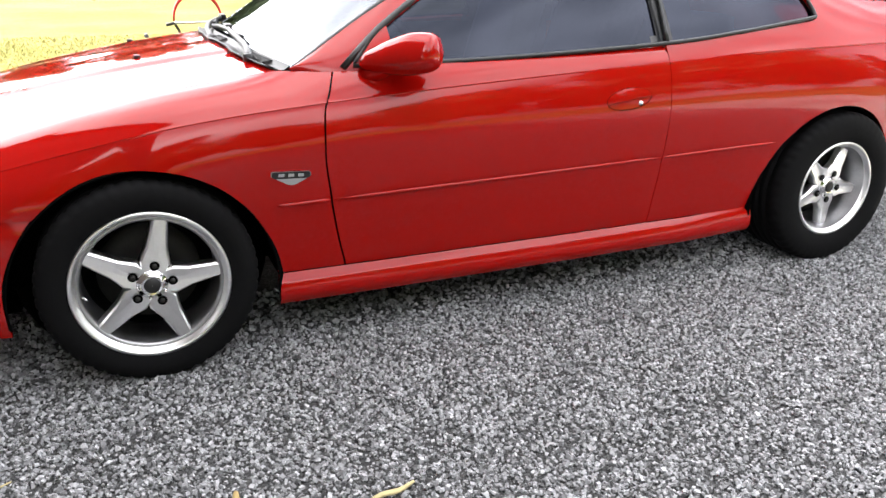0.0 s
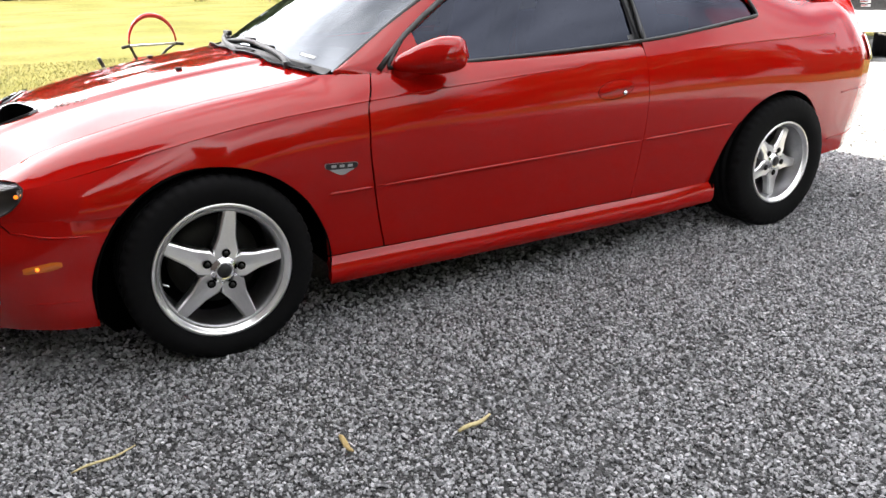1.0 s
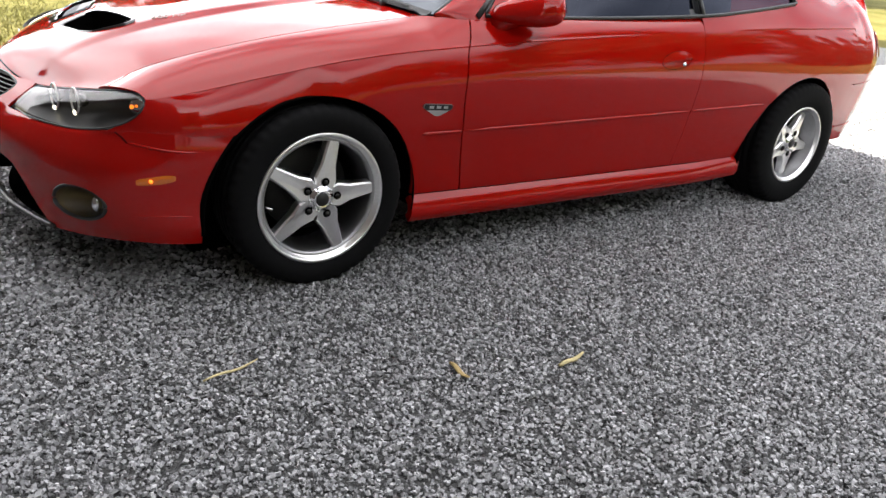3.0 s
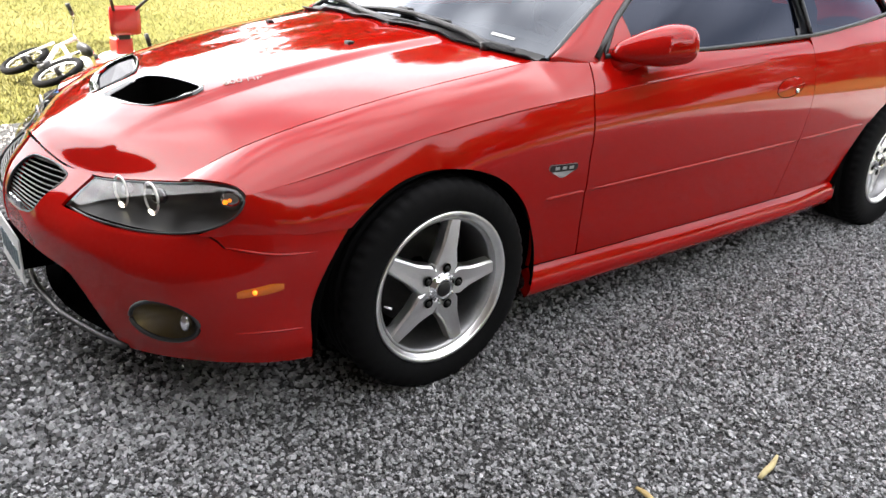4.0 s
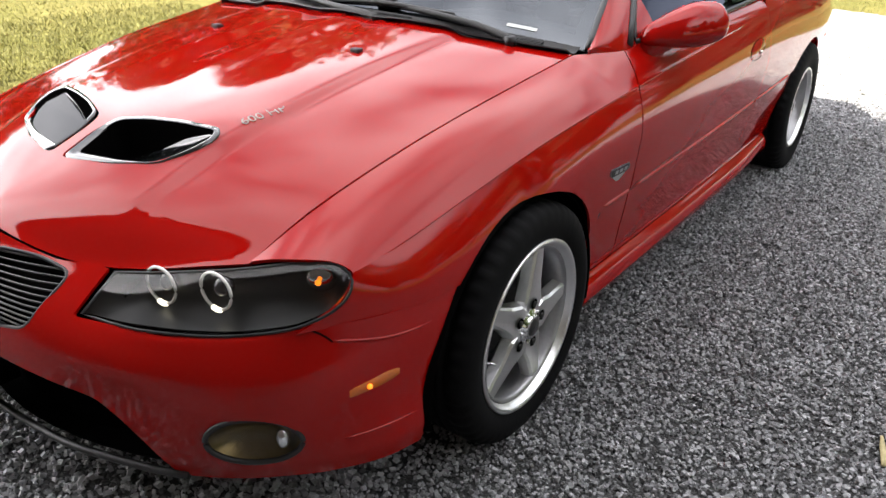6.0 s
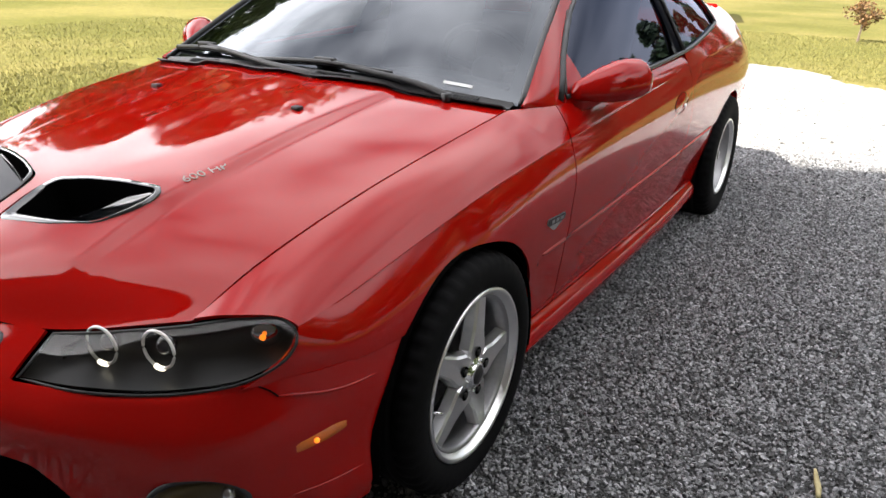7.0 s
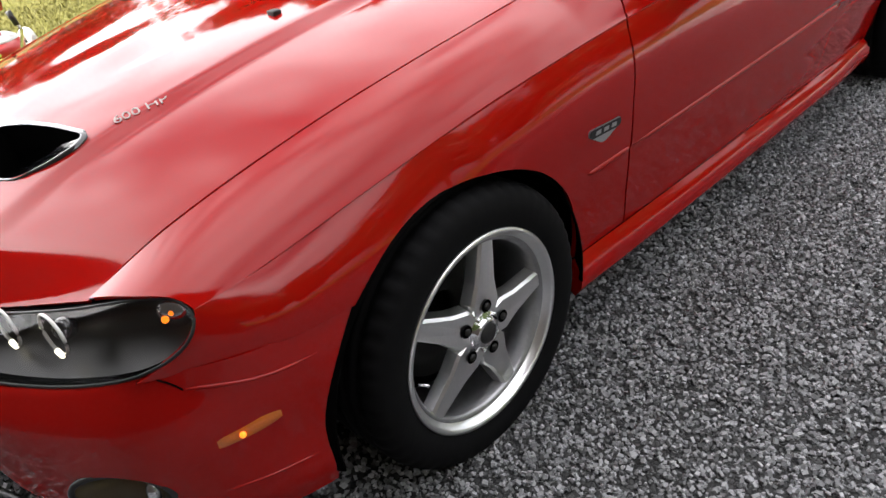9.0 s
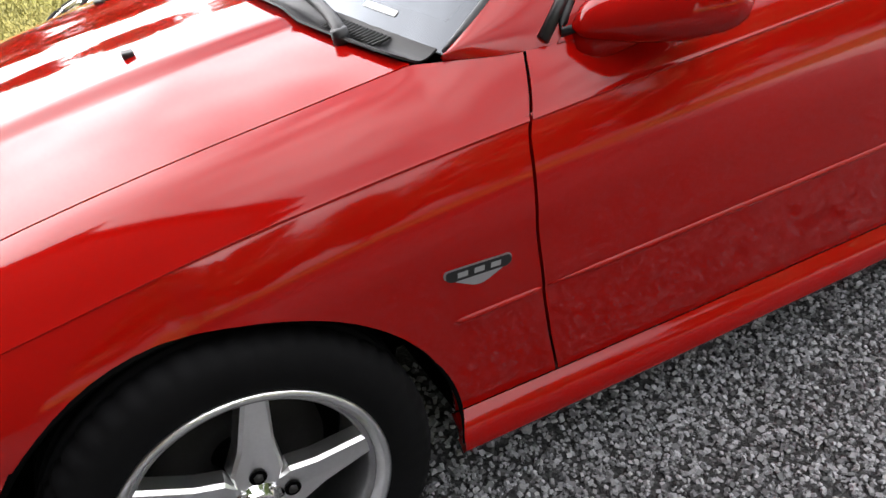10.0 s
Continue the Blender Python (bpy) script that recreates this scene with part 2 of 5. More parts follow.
def box(bm, lo, hi, bevel=0.0, m=None):
    c = [(a + b) / 2 for a, b in zip(lo, hi)]
    s = [abs(b - a) for a, b in zip(lo, hi)]
    mat = Matrix.Translation(c) @ Matrix.Diagonal((*s, 1))
    r = bmesh.ops.create_cube(bm, size=1, matrix=(m @ mat) if m else mat)
    if bevel:
        edges = {e for v in r["verts"] for e in v.link_edges}
        bmesh.ops.bevel(bm, geom=list(edges), offset=bevel, segments=2, profile=0.7, affect="EDGES")
    return bm


def rod(bm, a, b, r, n=10, r2=None):
    a, b = Vector(a), Vector(b)
    d = b - a
    m = Matrix.Translation((a + b) / 2) @ d.to_track_quat("Z", "Y").to_matrix().to_4x4()
    bmesh.ops.create_cone(bm, cap_ends=True, segments=n, radius1=r, radius2=r if r2 is None else r2, depth=d.length, matrix=m)
    return bm


def tube(bm, pts, r, n=8, closed=False, flatten=1.0):
    """A round bar along points."""
    pts = [Vector(q) for q in pts]
    rings, up = [], Vector((0, 0, 1))
    for i, q in enumerate(pts):
        a = pts[i - 1] if i or closed else q
        b = pts[(i + 1) % len(pts)] if i + 1 < len(pts) or closed else q
        t = (b - a).normalized()
        s = t.cross(up)
        s = s.normalized() if s.length > 1e-3 else Vector((1, 0, 0))
        w = s.cross(t).normalized()
        rr = r(i / (len(pts) - 1)) if callable(r) else r
        rings.append([bm.verts.new(q + rr * (math.cos(k * 2 * math.pi / n) * s * flatten + math.sin(k * 2 * math.pi / n) * w)) for k in range(n)])
    for i in range(len(rings) if closed else len(rings) - 1):
        c, d = rings[i], rings[(i + 1) % len(rings)]
        for k in range(n):
            bm.faces.new((c[k], c[(k + 1) % n], d[(k + 1) % n], d[k]))
    if not closed:
        bm.faces.new(rings[0][::-1])
        bm.faces.new(rings[-1])
    return bm


def lathe(bm, profile, n=64, axis="Y", close=False):
    """Turns (radius, along) pairs round the axis."""
    rings = []
    for r, a in profile:
        ring = []
        for k in range(n):
            t = 2 * math.pi * k / n
            c, s = r * math.cos(t), r * math.sin(t)
            ring.append(bm.verts.new((c, a, s) if axis == "Y" else (c, s, a)))
        rings.append(ring)
    pairs = list(zip(rings, rings[1:])) + ([(rings[-1], rings[0])] if close else [])
    for c, d in pairs:
        for k in range(n):
            bm.faces.new((c[k], c[(k + 1) % n], d[(k + 1) % n], d[k]))
    bmesh.ops.recalc_face_normals(bm, faces=bm.faces)
    return bm


def steps(a, b, n):
    return [a + (b - a) * i / (n - 1) for i in range(n)]


def inside(poly):
    """The signed distance of (a, b) to a polygon: negative inside."""
    p = np.array(poly, float)
    q = np.roll(p, -1, 0)

    def f(a, b):
        w = np.array((a, b))
        t = np.clip(((w - p) * (q - p)).sum(1) / ((q - p) ** 2).sum(1), 0, 1)
        d = np.hypot(*(w - (p + t[:, None] * (q - p))).T).min()
        up = (p[:, 1] > b) != (q[:, 1] > b)
        with np.errstate(divide="ignore", invalid="ignore"):
            cross = a < (q[:, 0] - p[:, 0]) * (b - p[:, 1]) / (q[:, 1] - p[:, 1]) + p[:, 0]
        return -d if (up & cross).sum() % 2 else d
    return f


def rounded(poly, r, n=5):
    """A polygon with its corners rounded."""
    out = []
    for i, p in enumerate(poly):
        p, a, b = Vector(p), Vector(poly[i - 1]), Vector(poly[(i + 1) % len(poly)])
        ra = min(r, (a - p).length * 0.45, (b - p).length * 0.45)
        s, e = p + (a - p).normalized() * ra, p + (b - p).normalized() * ra
        for k in range(n):
            t = k / (n - 1)
            out.append(tuple((1 - t) ** 2 * s + 2 * t * (1 - t) * p + t * t * e))
    return out


# ---- the car: feature lines, near side (x to the rear, y outwards is minus) ----
HALF = smooth([-0.66, -0.60, -0.53, -0.45, -0.38, 0.0, 0.4, 1.0, 1.7, 2.3, 2.8, 3.1, 3.35, 3.6],
              [0.730, 0.765, 0.805, 0.840, 0.858, 0.888, 0.902, 0.912, 0.916, 0.914, 0.908, 0.892, 0.862, 0.80])
K_Y = smooth([-0.62, -0.53, -0.45, -0.2, 0.1, 0.3, 0.57, 1.0, 1.8, 2.6, 3.1, 3.35, 3.6], [0.735, 0.772, 0.785, 0.812, 0.842, 0.858, 0.868, 0.876, 0.880, 0.866, 0.825, 0.785, 0.73])
K_Z = smooth([-0.62, -0.53, -0.45, -0.2, 0.1, 0.3, 0.57, 1.0, 1.8, 2.6, 3.1, 3.6], [0.632, 0.648, 0.660, 0.714, 0.775, 0.803, 0.828, 0.858, 0.897, 0.925, 0.930, 0.925])
G_Y = smooth([-0.83, -0.62, -0.471, -0.219, -0.079, 0.075, 0.262, 0.441], [0.54, 0.588, 0.620, 0.652, 0.668, 0.685, 0.700, 0.715])
G_Z = smooth([-0.83, -0.62, -0.471, -0.219, -0.079, 0.075, 0.262, 0.441], [0.560, 0.653, 0.722, 0.793, 0.824, 0.853, 0.882, 0.910])
BELT_Y = smooth([0.44, 0.50, 0.575, 0.62, 0.9, 1.2, 1.84], [0.715, 0.752, 0.784, 0.796, 0.824, 0.832, 0.830])
BELT_Z = smooth([0.44, 0.50, 0.575, 0.62, 1.2, 1.84], [0.910, 0.911, 0.909, 0.910, 0.931, 0.955])
RAIL_Y = smooth([0.48, 0.70, 0.95, 1.18, 1.5, 1.85, 2.15, 2.5, 2.9, 3.15, 3.6], [0.738, 0.690, 0.628, 0.575, 0.558, 0.552, 0.560, 0.588, 0.618, 0.632, 0.640])
RAIL_Z = smooth([0.48, 0.70, 0.95, 1.18, 1.5, 1.85, 2.15, 2.5, 2.9, 3.15, 3.6], [0.912, 1.044, 1.178, 1.288, 1.350, 1.372, 1.352, 1.272, 1.148, 1.088, 1.062])
LOW = smooth([0.15, 0.20, 0.25, 0.272, 0.29, 0.40, 0.515, 0.62, 0.72, 0.80], [0.075, 0.055, 0.060, 0.073, 0.068, 0.046, 0.022, 0.008, 0.0, 0.0])
ARCH_F, ARCH_R = (-0.004, 0.275, 0.392), (2.745, 0.298, 0.392)
CREASE = lambda x: 0.520 + 0.021 * (x - 0.4)


def side(x, z):
    """How far out the flank lies at x and height z, below the shoulder."""
    zk = K_Z(x)
    z0 = min(0.70, zk - 0.14)
    d = LOW(z)
    if z > z0:
        k = (z - z0) / (zk - z0)
        d = lerp(LOW(z0), HALF(x) - K_Y(x), k ** 2.3)
    if 0.35 < x < 2.52:
        c = z - CREASE(x)
        d += 0.004 * (1 if c < -0.004 else 0 if c > 0.002 else (0.002 - c) / 0.006) * ease((x - 0.35) / 0.05) * (1 - min(1, max(0, -c / 0.10)))
    if x < 0.1:
        k = max(0.0, (z - 0.5475) / (zk - 0.5475))
        d = lerp(lerp(0.012, 0.009, min(1, k)) if k < 0 else lerp(0.012, HALF(x) - K_Y(x), k ** 2.3), d, ease((x + 0.05) / 0.12))
    return -(HALF(x) - d)


def section(x, v, z_low, top, bulge=0.012):
    """v 0 to 1: the flank from z_low to the shoulder line; 1 to 2: from there to the line top(x)."""
    if v <= 1:
        z = lerp(z_low, K_Z(x), v)
        return Vector((x, side(x, z), z))
    k = v - 1
    ty, tz = top(x)
    y, z = lerp(K_Y(x), ty, k), lerp(K_Z(x), tz, k)
    b = bulge * 4 * k * (1 - k)
    lip = 0.0034 * (1 - ease((x - 1.1) / 0.5) + ease((x - 2.0) / 0.3)) * ease((x + 0.5) / 0.2) * max(0.0, 1 - k / 0.07) ** 2
    return Vector((x, -(y + b * 0.6 + lip), z + b * 0.8 - 0.3 * lip))


def arch(c):
    return lambda q: math.hypot(q.x - c[0], q.z - c[1]) - c[2] if q.z > c[1] else abs(q.x - c[0]) - c[2]


car = thing("coupe_car", "glossy red two-door coupe with polished five-spoke wheels, parked on gravel", "car")
GAP = 0.0030
SHOULDER = [0.993, 1.0, 1.006, 1.014, 1.025, 1.04, 1.07]

# the rows of the front bumper, from the middle to the wheel arch: bottom, lower, middle, ridge, upper, top
NOSE = [
    [(-0.875, 0.0, 0.17), (-0.905, 0.0, 0.25), (-0.922, 0.0, 0.36), (-0.932, 0.0, 0.47), (-0.908, 0.0, 0.56), (-0.842, 0.0, 0.645)],
    [(-0.860, -0.2, 0.17), (-0.890, -0.2, 0.25), (-0.906, -0.2, 0.36), (-0.916, -0.2, 0.47), (-0.884, -0.2, 0.55), (-0.808, -0.2, 0.611)],
    [(-0.828, -0.33, 0.17), (-0.856, -0.33, 0.25), (-0.872, -0.33, 0.36), (-0.886, -0.33, 0.46), (-0.852, -0.33, 0.53), (-0.764, -0.33, 0.605)],
    [(-0.785, -0.46, 0.17), (-0.812, -0.46, 0.25), (-0.828, -0.46, 0.36), (-0.838, -0.46, 0.45), (-0.815, -0.46, 0.51), (-0.797, -0.46, 0.532)],
    [(-0.722, -0.59, 0.180), (-0.752, -0.59, 0.25), (-0.770, -0.59, 0.35), (-0.768, -0.59, 0.44), (-0.742, -0.59, 0.51), (-0.724, -0.59, 0.532)],
    [(-0.650, -0.69, 0.190), (-0.677, -0.70, 0.25), (-0.696, -0.705, 0.34), (-0.694, -0.705, 0.44), (-0.668, -0.70, 0.52), (-0.655, -0.697, 0.547)],
    [(-0.578, -0.760, 0.195), (-0.590, -0.775, 0.25), (-0.602, -0.78, 0.34), (-0.602, -0.78, 0.44), (-0.592, -0.765, 0.52), (-0.590, -0.758, 0.5525)],
    [(-0.460, -0.824, 0.195), (-0.460, -0.838, 0.25), (-0.460, -0.833, 0.34), (-0.460, -0.836, 0.44), (-0.460, -0.833, 0.50), (-0.460, -0.8255, 0.5525)],
    [(-0.250, -0.862, 0.195), (-0.250, -0.872, 0.25), (-0.250, -0.868, 0.34), (-0.250, -0.870, 0.44), (-0.250, -0.866, 0.50), (-0.250, -0.8575, 0.5525)],
]
nose_rows = [spline([s[r] for s in NOSE]) for r in range(6)]


def nose(u, v):
    return spline([row(u) for row in nose_rows])(v)


FOG = Vector((-0.727, -0.672, 0.312))


def fog_hole(q, a=0.098, b=0.056):
    h = (q.x - FOG.x) * 0.626 - (q.y - FOG.y) * 0.78
    return math.hypot(h / a, (q.z - FOG.z) / b) - 1


GRILLE = rounded([(-0.012, 0.478), (-0.120, 0.476), (-0.230, 0.496), (-0.266, 0.592), (-0.165, 0.610), (-0.055, 0.612), (-0.022, 0.555)], 0.03)
grille_shape = inside(GRILLE)
INTAKE = rounded([(0.2, 0.10), (-0.505, 0.10), (-0.475, 0.200), (-0.455, 0.255), (-0.415, 0.315), (-0.364, 0.366), (-0.22, 0.392), (0.2, 0.408)], 0.02)
intake_shape = inside(INTAKE)
lamp_bay = inside([(-0.320, 0.536), (-0.46, 0.5300), (-0.60, 0.5340), (-0.62, 0.72), (-0.330, 0.72)])
arch_front = arch(ARCH_F)


def bumper_holes(q):
    near = min(arch_front(q), fog_hole(q) * 0.06)
    if q.y > -0.56:
        near = min(near, grille_shape(q.y, q.z), intake_shape(q.y, q.z), lamp_bay(q.y, q.z))
    return near


SEAM = smooth([0.27, 0.41, 0.55, 0.68, 0.80, 0.855, 0.91], [0.615, 0.583, 0.560, 0.546, 0.554, 0.582, 0.606])


def seam_x(v):
    """Where the joint between fender and door runs, v as in section()."""
    return SEAM(lerp(0.276, 0.828, v) if v <= 1 else lerp(0.828, 0.910, v - 1))


def fender_start(v):
    return smooth([0, 0.3, 0.5, 0.8, 1.0, 1.15, 1.57, 2.0], [-0.645, -0.600, -0.572, -0.545, -0.533, -0.540, -0.590, -0.625])(v)


def fender(s, v):
    x = lerp(fender_start(v), seam_x(v) - GAP, s)
    low = lerp(0.5475, 0.276, ease((s - 0.46) / 0.06))
    return section(x, v, low, lambda a: (G_Y(a) + GAP, G_Z(a)) if a < 0.441 else (BELT_Y(a) + GAP, BELT_Z(a)), 0.016 * (1 - 0.7 * ease((x - 0.3) / 0.27)))


def door(s, v):
    x = lerp(seam_x(v) + GAP, 1.842 - 0.0013, s)
    return section(x, v, 0.276, lambda a: (BELT_Y(a), BELT_Z(a)), 0.006)


WINDOW = [(0.672, 0.921), (1.2, 0.934), (1.842, 0.957), (2.2, 0.985), (2.45, 1.009), (2.600, 1.023), (2.624, 1.034), (2.620, 1.075), (2.597, 1.120), (2.545, 1.153), (2.391, 1.216), (2.186, 1.279),
          (2.05, 1.309), (1.93, 1.326), (1.742, 1.324), (1.60, 1.312), (1.454, 1.293), (1.30, 1.263), (1.178, 1.230), (1.002, 1.154), (0.90, 1.095), (0.803, 1.037), (0.73, 0.98)]
window_shape = inside(WINDOW)
arch_rear = arch(ARCH_R)


def quarter(x, v):
    return section(x, v, 0.276 if x < 2.745 else 0.30, lambda a: (RAIL_Y(a), RAIL_Z(a)), 0.016)


def quarter_holes(q):
    return min(arch_rear(q), window_shape(q.x, q.z))


def pillar(x, k):
    """The front pillar and the roof's edge over the door, from the belt line up to the roof rail."""
    y, z = lerp(BELT_Y(x), RAIL_Y(x), k), lerp(BELT_Z(x), RAIL_Z(x), k)
    b = 0.012 * 4 * k * (1 - k)
    return Vector((x, -(y + 0.6 * b), z + 0.8 * b))


def rocker(x, v):
    z = lerp(0.168, 0.272, v)
    flare = 0.012 * math.sin(math.pi * v) * (1 - 0.7 * ease((x - 1.9) / 0.45))
    return Vector((x, side(x, z) - flare, z + 0.012 * ease((x - 2.0) / 0.4)))


def tail_row(z):
    """The outline of the rear end at height z, from the quarter panel round to the middle."""
    def flank_at(x):
        if z < K_Z(x):
            return -side(x, z)
        a, b = 1.0, 2.0
        for i in range(14):
            a, b = ((a + b) / 2, b) if quarter(x, (a + b) / 2).z < z else (a, (a + b) / 2)
        return -quarter(x, a).y
    y0 = flank_at(3.30)
    back = smooth([0.2, 0.30, 0.45, 0.62, 0.75, 0.92, 1.02, 1.075], [-0.08, -0.04, 0.0, 0.0, -0.005, -0.035, -0.065, -0.11])(z)
    return spline([(3.20, -flank_at(3.20), z), (3.32, -flank_at(3.32), z), (3.46, -y0 + 0.030, z), (3.66 + back * 0.6, -y0 + 0.125, z), (3.79 + back, -0.55, z), (3.855 + back, -0.28, z), (3.872 + back, YC, z)])


def tail(u, z):
    return tail_row(z)(u)


for far in (False, True):
    word = "far " if far else ""
    bm = surf(nose, steps(0, 1, 121), steps(0, 1, 61), bumper_holes, mirror=far)
    if not far:
        bumper_mesh = bm
    else:
        tmp = bpy.data.meshes.new("half")
        bm.to_mesh(tmp)
        bumper_mesh.from_mesh(tmp)
        bm.free()
        bpy.data.meshes.remove(tmp)
    f = part("fender", surf(fender, steps(0, 1, 111), steps(0, 0.98, 22) + SHOULDER + steps(1.12, 2, 14), arch_front, mirror=far), PAINT, car, thick=0.008)
    d = part("door", surf(door, steps(0, 1, 60), steps(0, 0.985, 42) + SHOULDER + steps(1.12, 2, 8), mirror=far), PAINT, car, thick=0.012)
    part("quarter_panel", surf(quarter, steps(1.842 + 0.0013, 3.20, 90), steps(0, 0.985, 30) + SHOULDER + steps(1.10, 2, 40), quarter_holes, mirror=far), PAINT, car, thick=0.008)
    part("door_pillar", surf(pillar, steps(0.485, 1.842 + GAP, 90), steps(0, 1, 34), lambda q: window_shape(q.x, q.z), mirror=far), PAINT, car, thick=0.008)
    part("side_skirt", surf(rocker, steps(0.36, 2.37, 60), steps(0, 1, 12), lambda q: min(arch_front(q), arch_rear(q)), mirror=far), PAINT, car, thick=0.03)
    part("side_window", surf(lambda x, k: pillar(x, k) + Vector((0, 0.010, -0.004)), steps(0.60, 1.83, 60), steps(0.0, 1, 30), lambda q: -window_shape(q.x, q.z) - 0.004, mirror=far), GLASS, car, "dark tinted door glass")
    part("rear_side_window", surf(lambda x, v: quarter(x, v) + Vector((0, 0.010, -0.004)), steps(1.85, 2.68, 50), steps(1, 2, 40), lambda q: -window_shape(q.x, q.z) - 0.004, mirror=far), GLASS, car, "dark tinted fixed glass")
    # black rubber round the side glass, and the bar between the two panes
    ring = []
    for x, z in WINDOW:
        k = (z - BELT_Z(x)) / max(1e-3, RAIL_Z(x) - BELT_Z(x)) if x < 1.842 else 0
        q = pillar(x, min(max(k, 0), 1)) if x < 1.842 else quarter(x, 1 + (z - K_Z(x)) / (RAIL_Z(x) - K_Z(x)))
        ring.append((q.x, 2 * YC - q.y if far else q.y, q.z))
    curve3 = spline(ring + ring[:1])
    part("window_seal", tube(bmesh.new(), [curve3(i / 120) for i in range(120)], 0.0085, 8, True), SEAL, car, "black rubber window seal")
    front = [pillar(x, (z - BELT_Z(x)) / (RAIL_Z(x) - BELT_Z(x))) for x, z in ((0.640, 0.917), (0.70, 0.962), (0.78, 1.022), (0.88, 1.086), (0.98, 1.146))]
    part("pillar_seal", tube(bmesh.new(), [(q.x, 2 * YC - q.y if far else q.y, q.z) for q in front], 0.011, 8), SEAL, car)
    bar = [quarter(1.850, v) for v in steps(1.13, 1.90, 12)]
    part("window_divider", tube(bmesh.new(), [(q.x + 0.03 * i / 11, 2 * YC - q.y if far else q.y, q.z) for i, q in enumerate(bar)], 0.009, 8), SEAL, car)

# dark trim behind the glass, body-side crease and bumper creases
for far in (False, True):
    part("pillar_trim", surf(lambda x, k: pillar(x, k) + Vector((0, 0.022, -0.012)), steps(0.56, 1.842, 50), steps(0.02, 1, 20), lambda q: window_shape(q.x, q.z) + 0.004, mirror=far), DASH, car)
    part("quarter_trim", surf(lambda x, v: quarter(x, v) + Vector((0, 0.022, -0.012)), steps(1.80, 3.0, 50), steps(1, 2, 30), lambda q: window_shape(q.x, q.z) + 0.004 if q.x > 1.90 else 1.0, mirror=far), DASH, car)
    part("centre_pillar", surf(lambda x, v: quarter(x, v) + Vector((0, 0.007, -0.003)), steps(1.832, 1.884, 5), steps(1.12, 1.93, 20), mirror=far), SEAL, car, "black centre pillar between the panes")
    for x0, x1 in ((0.388, 0.559), (0.571, 1.838), (1.846, 2.405)):
        pts = [Vector((x, side(x, CREASE(x)) - 0.0005, CREASE(x))) for x in steps(x0, x1, 24)]
        if far:
            pts = [Vector((q.x, 2 * YC - q.y, q.z)) for q in pts]
        part("body_crease", tube(bmesh.new(), pts, lambda k: 0.0066 * min(1, 12 * k + 0.1, 12 * (1 - k) + 0.1), 8), PAINT, car)

for far in (False, True):
    pts = [nose(lerp(0.700, 0.752, k), lerp(1.0, 0.80, k)) + Vector((-0.0006, -0.0006, 0)) for k in steps(0, 1, 8)]
    if far:
        pts = [Vector((q.x, 2 * YC - q.y, q.z)) for q in pts]
    part("bumper_seam", tube(bmesh.new(), pts, 0.0016, 6), DARK, car)
for far in (False, True):
    for v0, u0, u1, r in ((0.80, 0.745, 0.925, 0.0035), (0.30, 0.76, 0.90, 0.0030)):
        pts = [nose(u, v0) for u in steps(u0, u1, 14)]
        if far:
            pts = [Vector((q.x, 2 * YC - q.y, q.z)) for q in pts]
        part("bumper_crease", tube(bmesh.new(), pts, lambda k: r * min(1, 6 * k + 0.1, 6 * (1 - k) + 0.1), 8), PAINT, car)
part("front_bumper", bumper_mesh, PAINT, car, thick=0.008)
t1 = surf(tail, steps(0, 1, 60), steps(0.30, 1.074, 44))
t2 = surf(tail, steps(0, 1, 60), steps(0.30, 1.074, 44), mirror=True)
half = bpy.data.meshes.new("half")
t2.to_mesh(half)
t1.from_mesh(half)
t2.free()
part("rear_bumper", t1, PAINT, car, thick=0.008)
for far in (False, True):
    for z, u1 in ((0.635, 0.52), (0.385, 0.55)):
        pts = [tail(u, z + 0.02 * u) + Vector((0.001, -0.001, 0)) for u in steps(0.06, u1, 24)]
        if far:
            pts = [Vector((q.x, 2 * YC - q.y, q.z)) for q in pts]
        part("bumper_crease", tube(bmesh.new(), pts, 0.0035, 6), PAINT, car)

# bonnet, windscreen, roof, rear glass, boot lid
HOOD_C = smooth([-0.84, -0.75, -0.65, -0.45, -0.2, 0.06, 0.33, 0.5], [0.662, 0.703, 0.745, 0.812, 0.868, 0.912, 0.945, 0.960])
SCOOP = rounded([(-0.656, -0.020), (-0.625, -0.150), (-0.577, -0.255), (-0.514, -0.300), (-0.465, -0.314), (-0.432, -0.300), (-0.454, -0.199), (-0.480, -0.108), (-0.512, -0.030), (-0.560, -0.016)], 0.02)
scoop_shape = inside(SCOOP)


def hood_z(x, v):
    a = abs(v)
    ridge = 0.011 * ease((0.60 - a) / 0.09) * ease((x + 0.80) / 0.35)
    valley = -0.010 * math.exp(-((a - 0.16) / 0.10) ** 2) * ease((x + 0.5) / 0.4)
    return HOOD_C(x) - (HOOD_C(x) - G_Z(x)) * a ** 2.1 + ridge * (1 - a ** 6) + valley * 0.5


def hood(u, v):
    a = abs(v)
    x0 = -0.836 + 0.210 * a ** 1.9
    x = lerp(x0, 0.325 + 0.116 * a ** 2, u)
    droop = 0.052 * math.sin(math.pi * min(1, a * 0.92)) ** 1.5 * math.exp(-((x - x0) / 0.055) ** 1.5)
    return Vector((x, YC + v * (G_Y(x) - GAP + YC), hood_z(x, v) - droop - 0.012 * math.exp(-((x - x0) / 0.03) ** 2) * (1 - a)))


def hood_hole(q):
    return scoop_shape(q.x, YC - abs(q.y - YC) - YC)


part("bonnet", surf(hood, steps(0, 1, 150), steps(-1, 1, 161), hood_hole), PAINT, car, "red bonnet with twin black air scoops", thick=0.008)


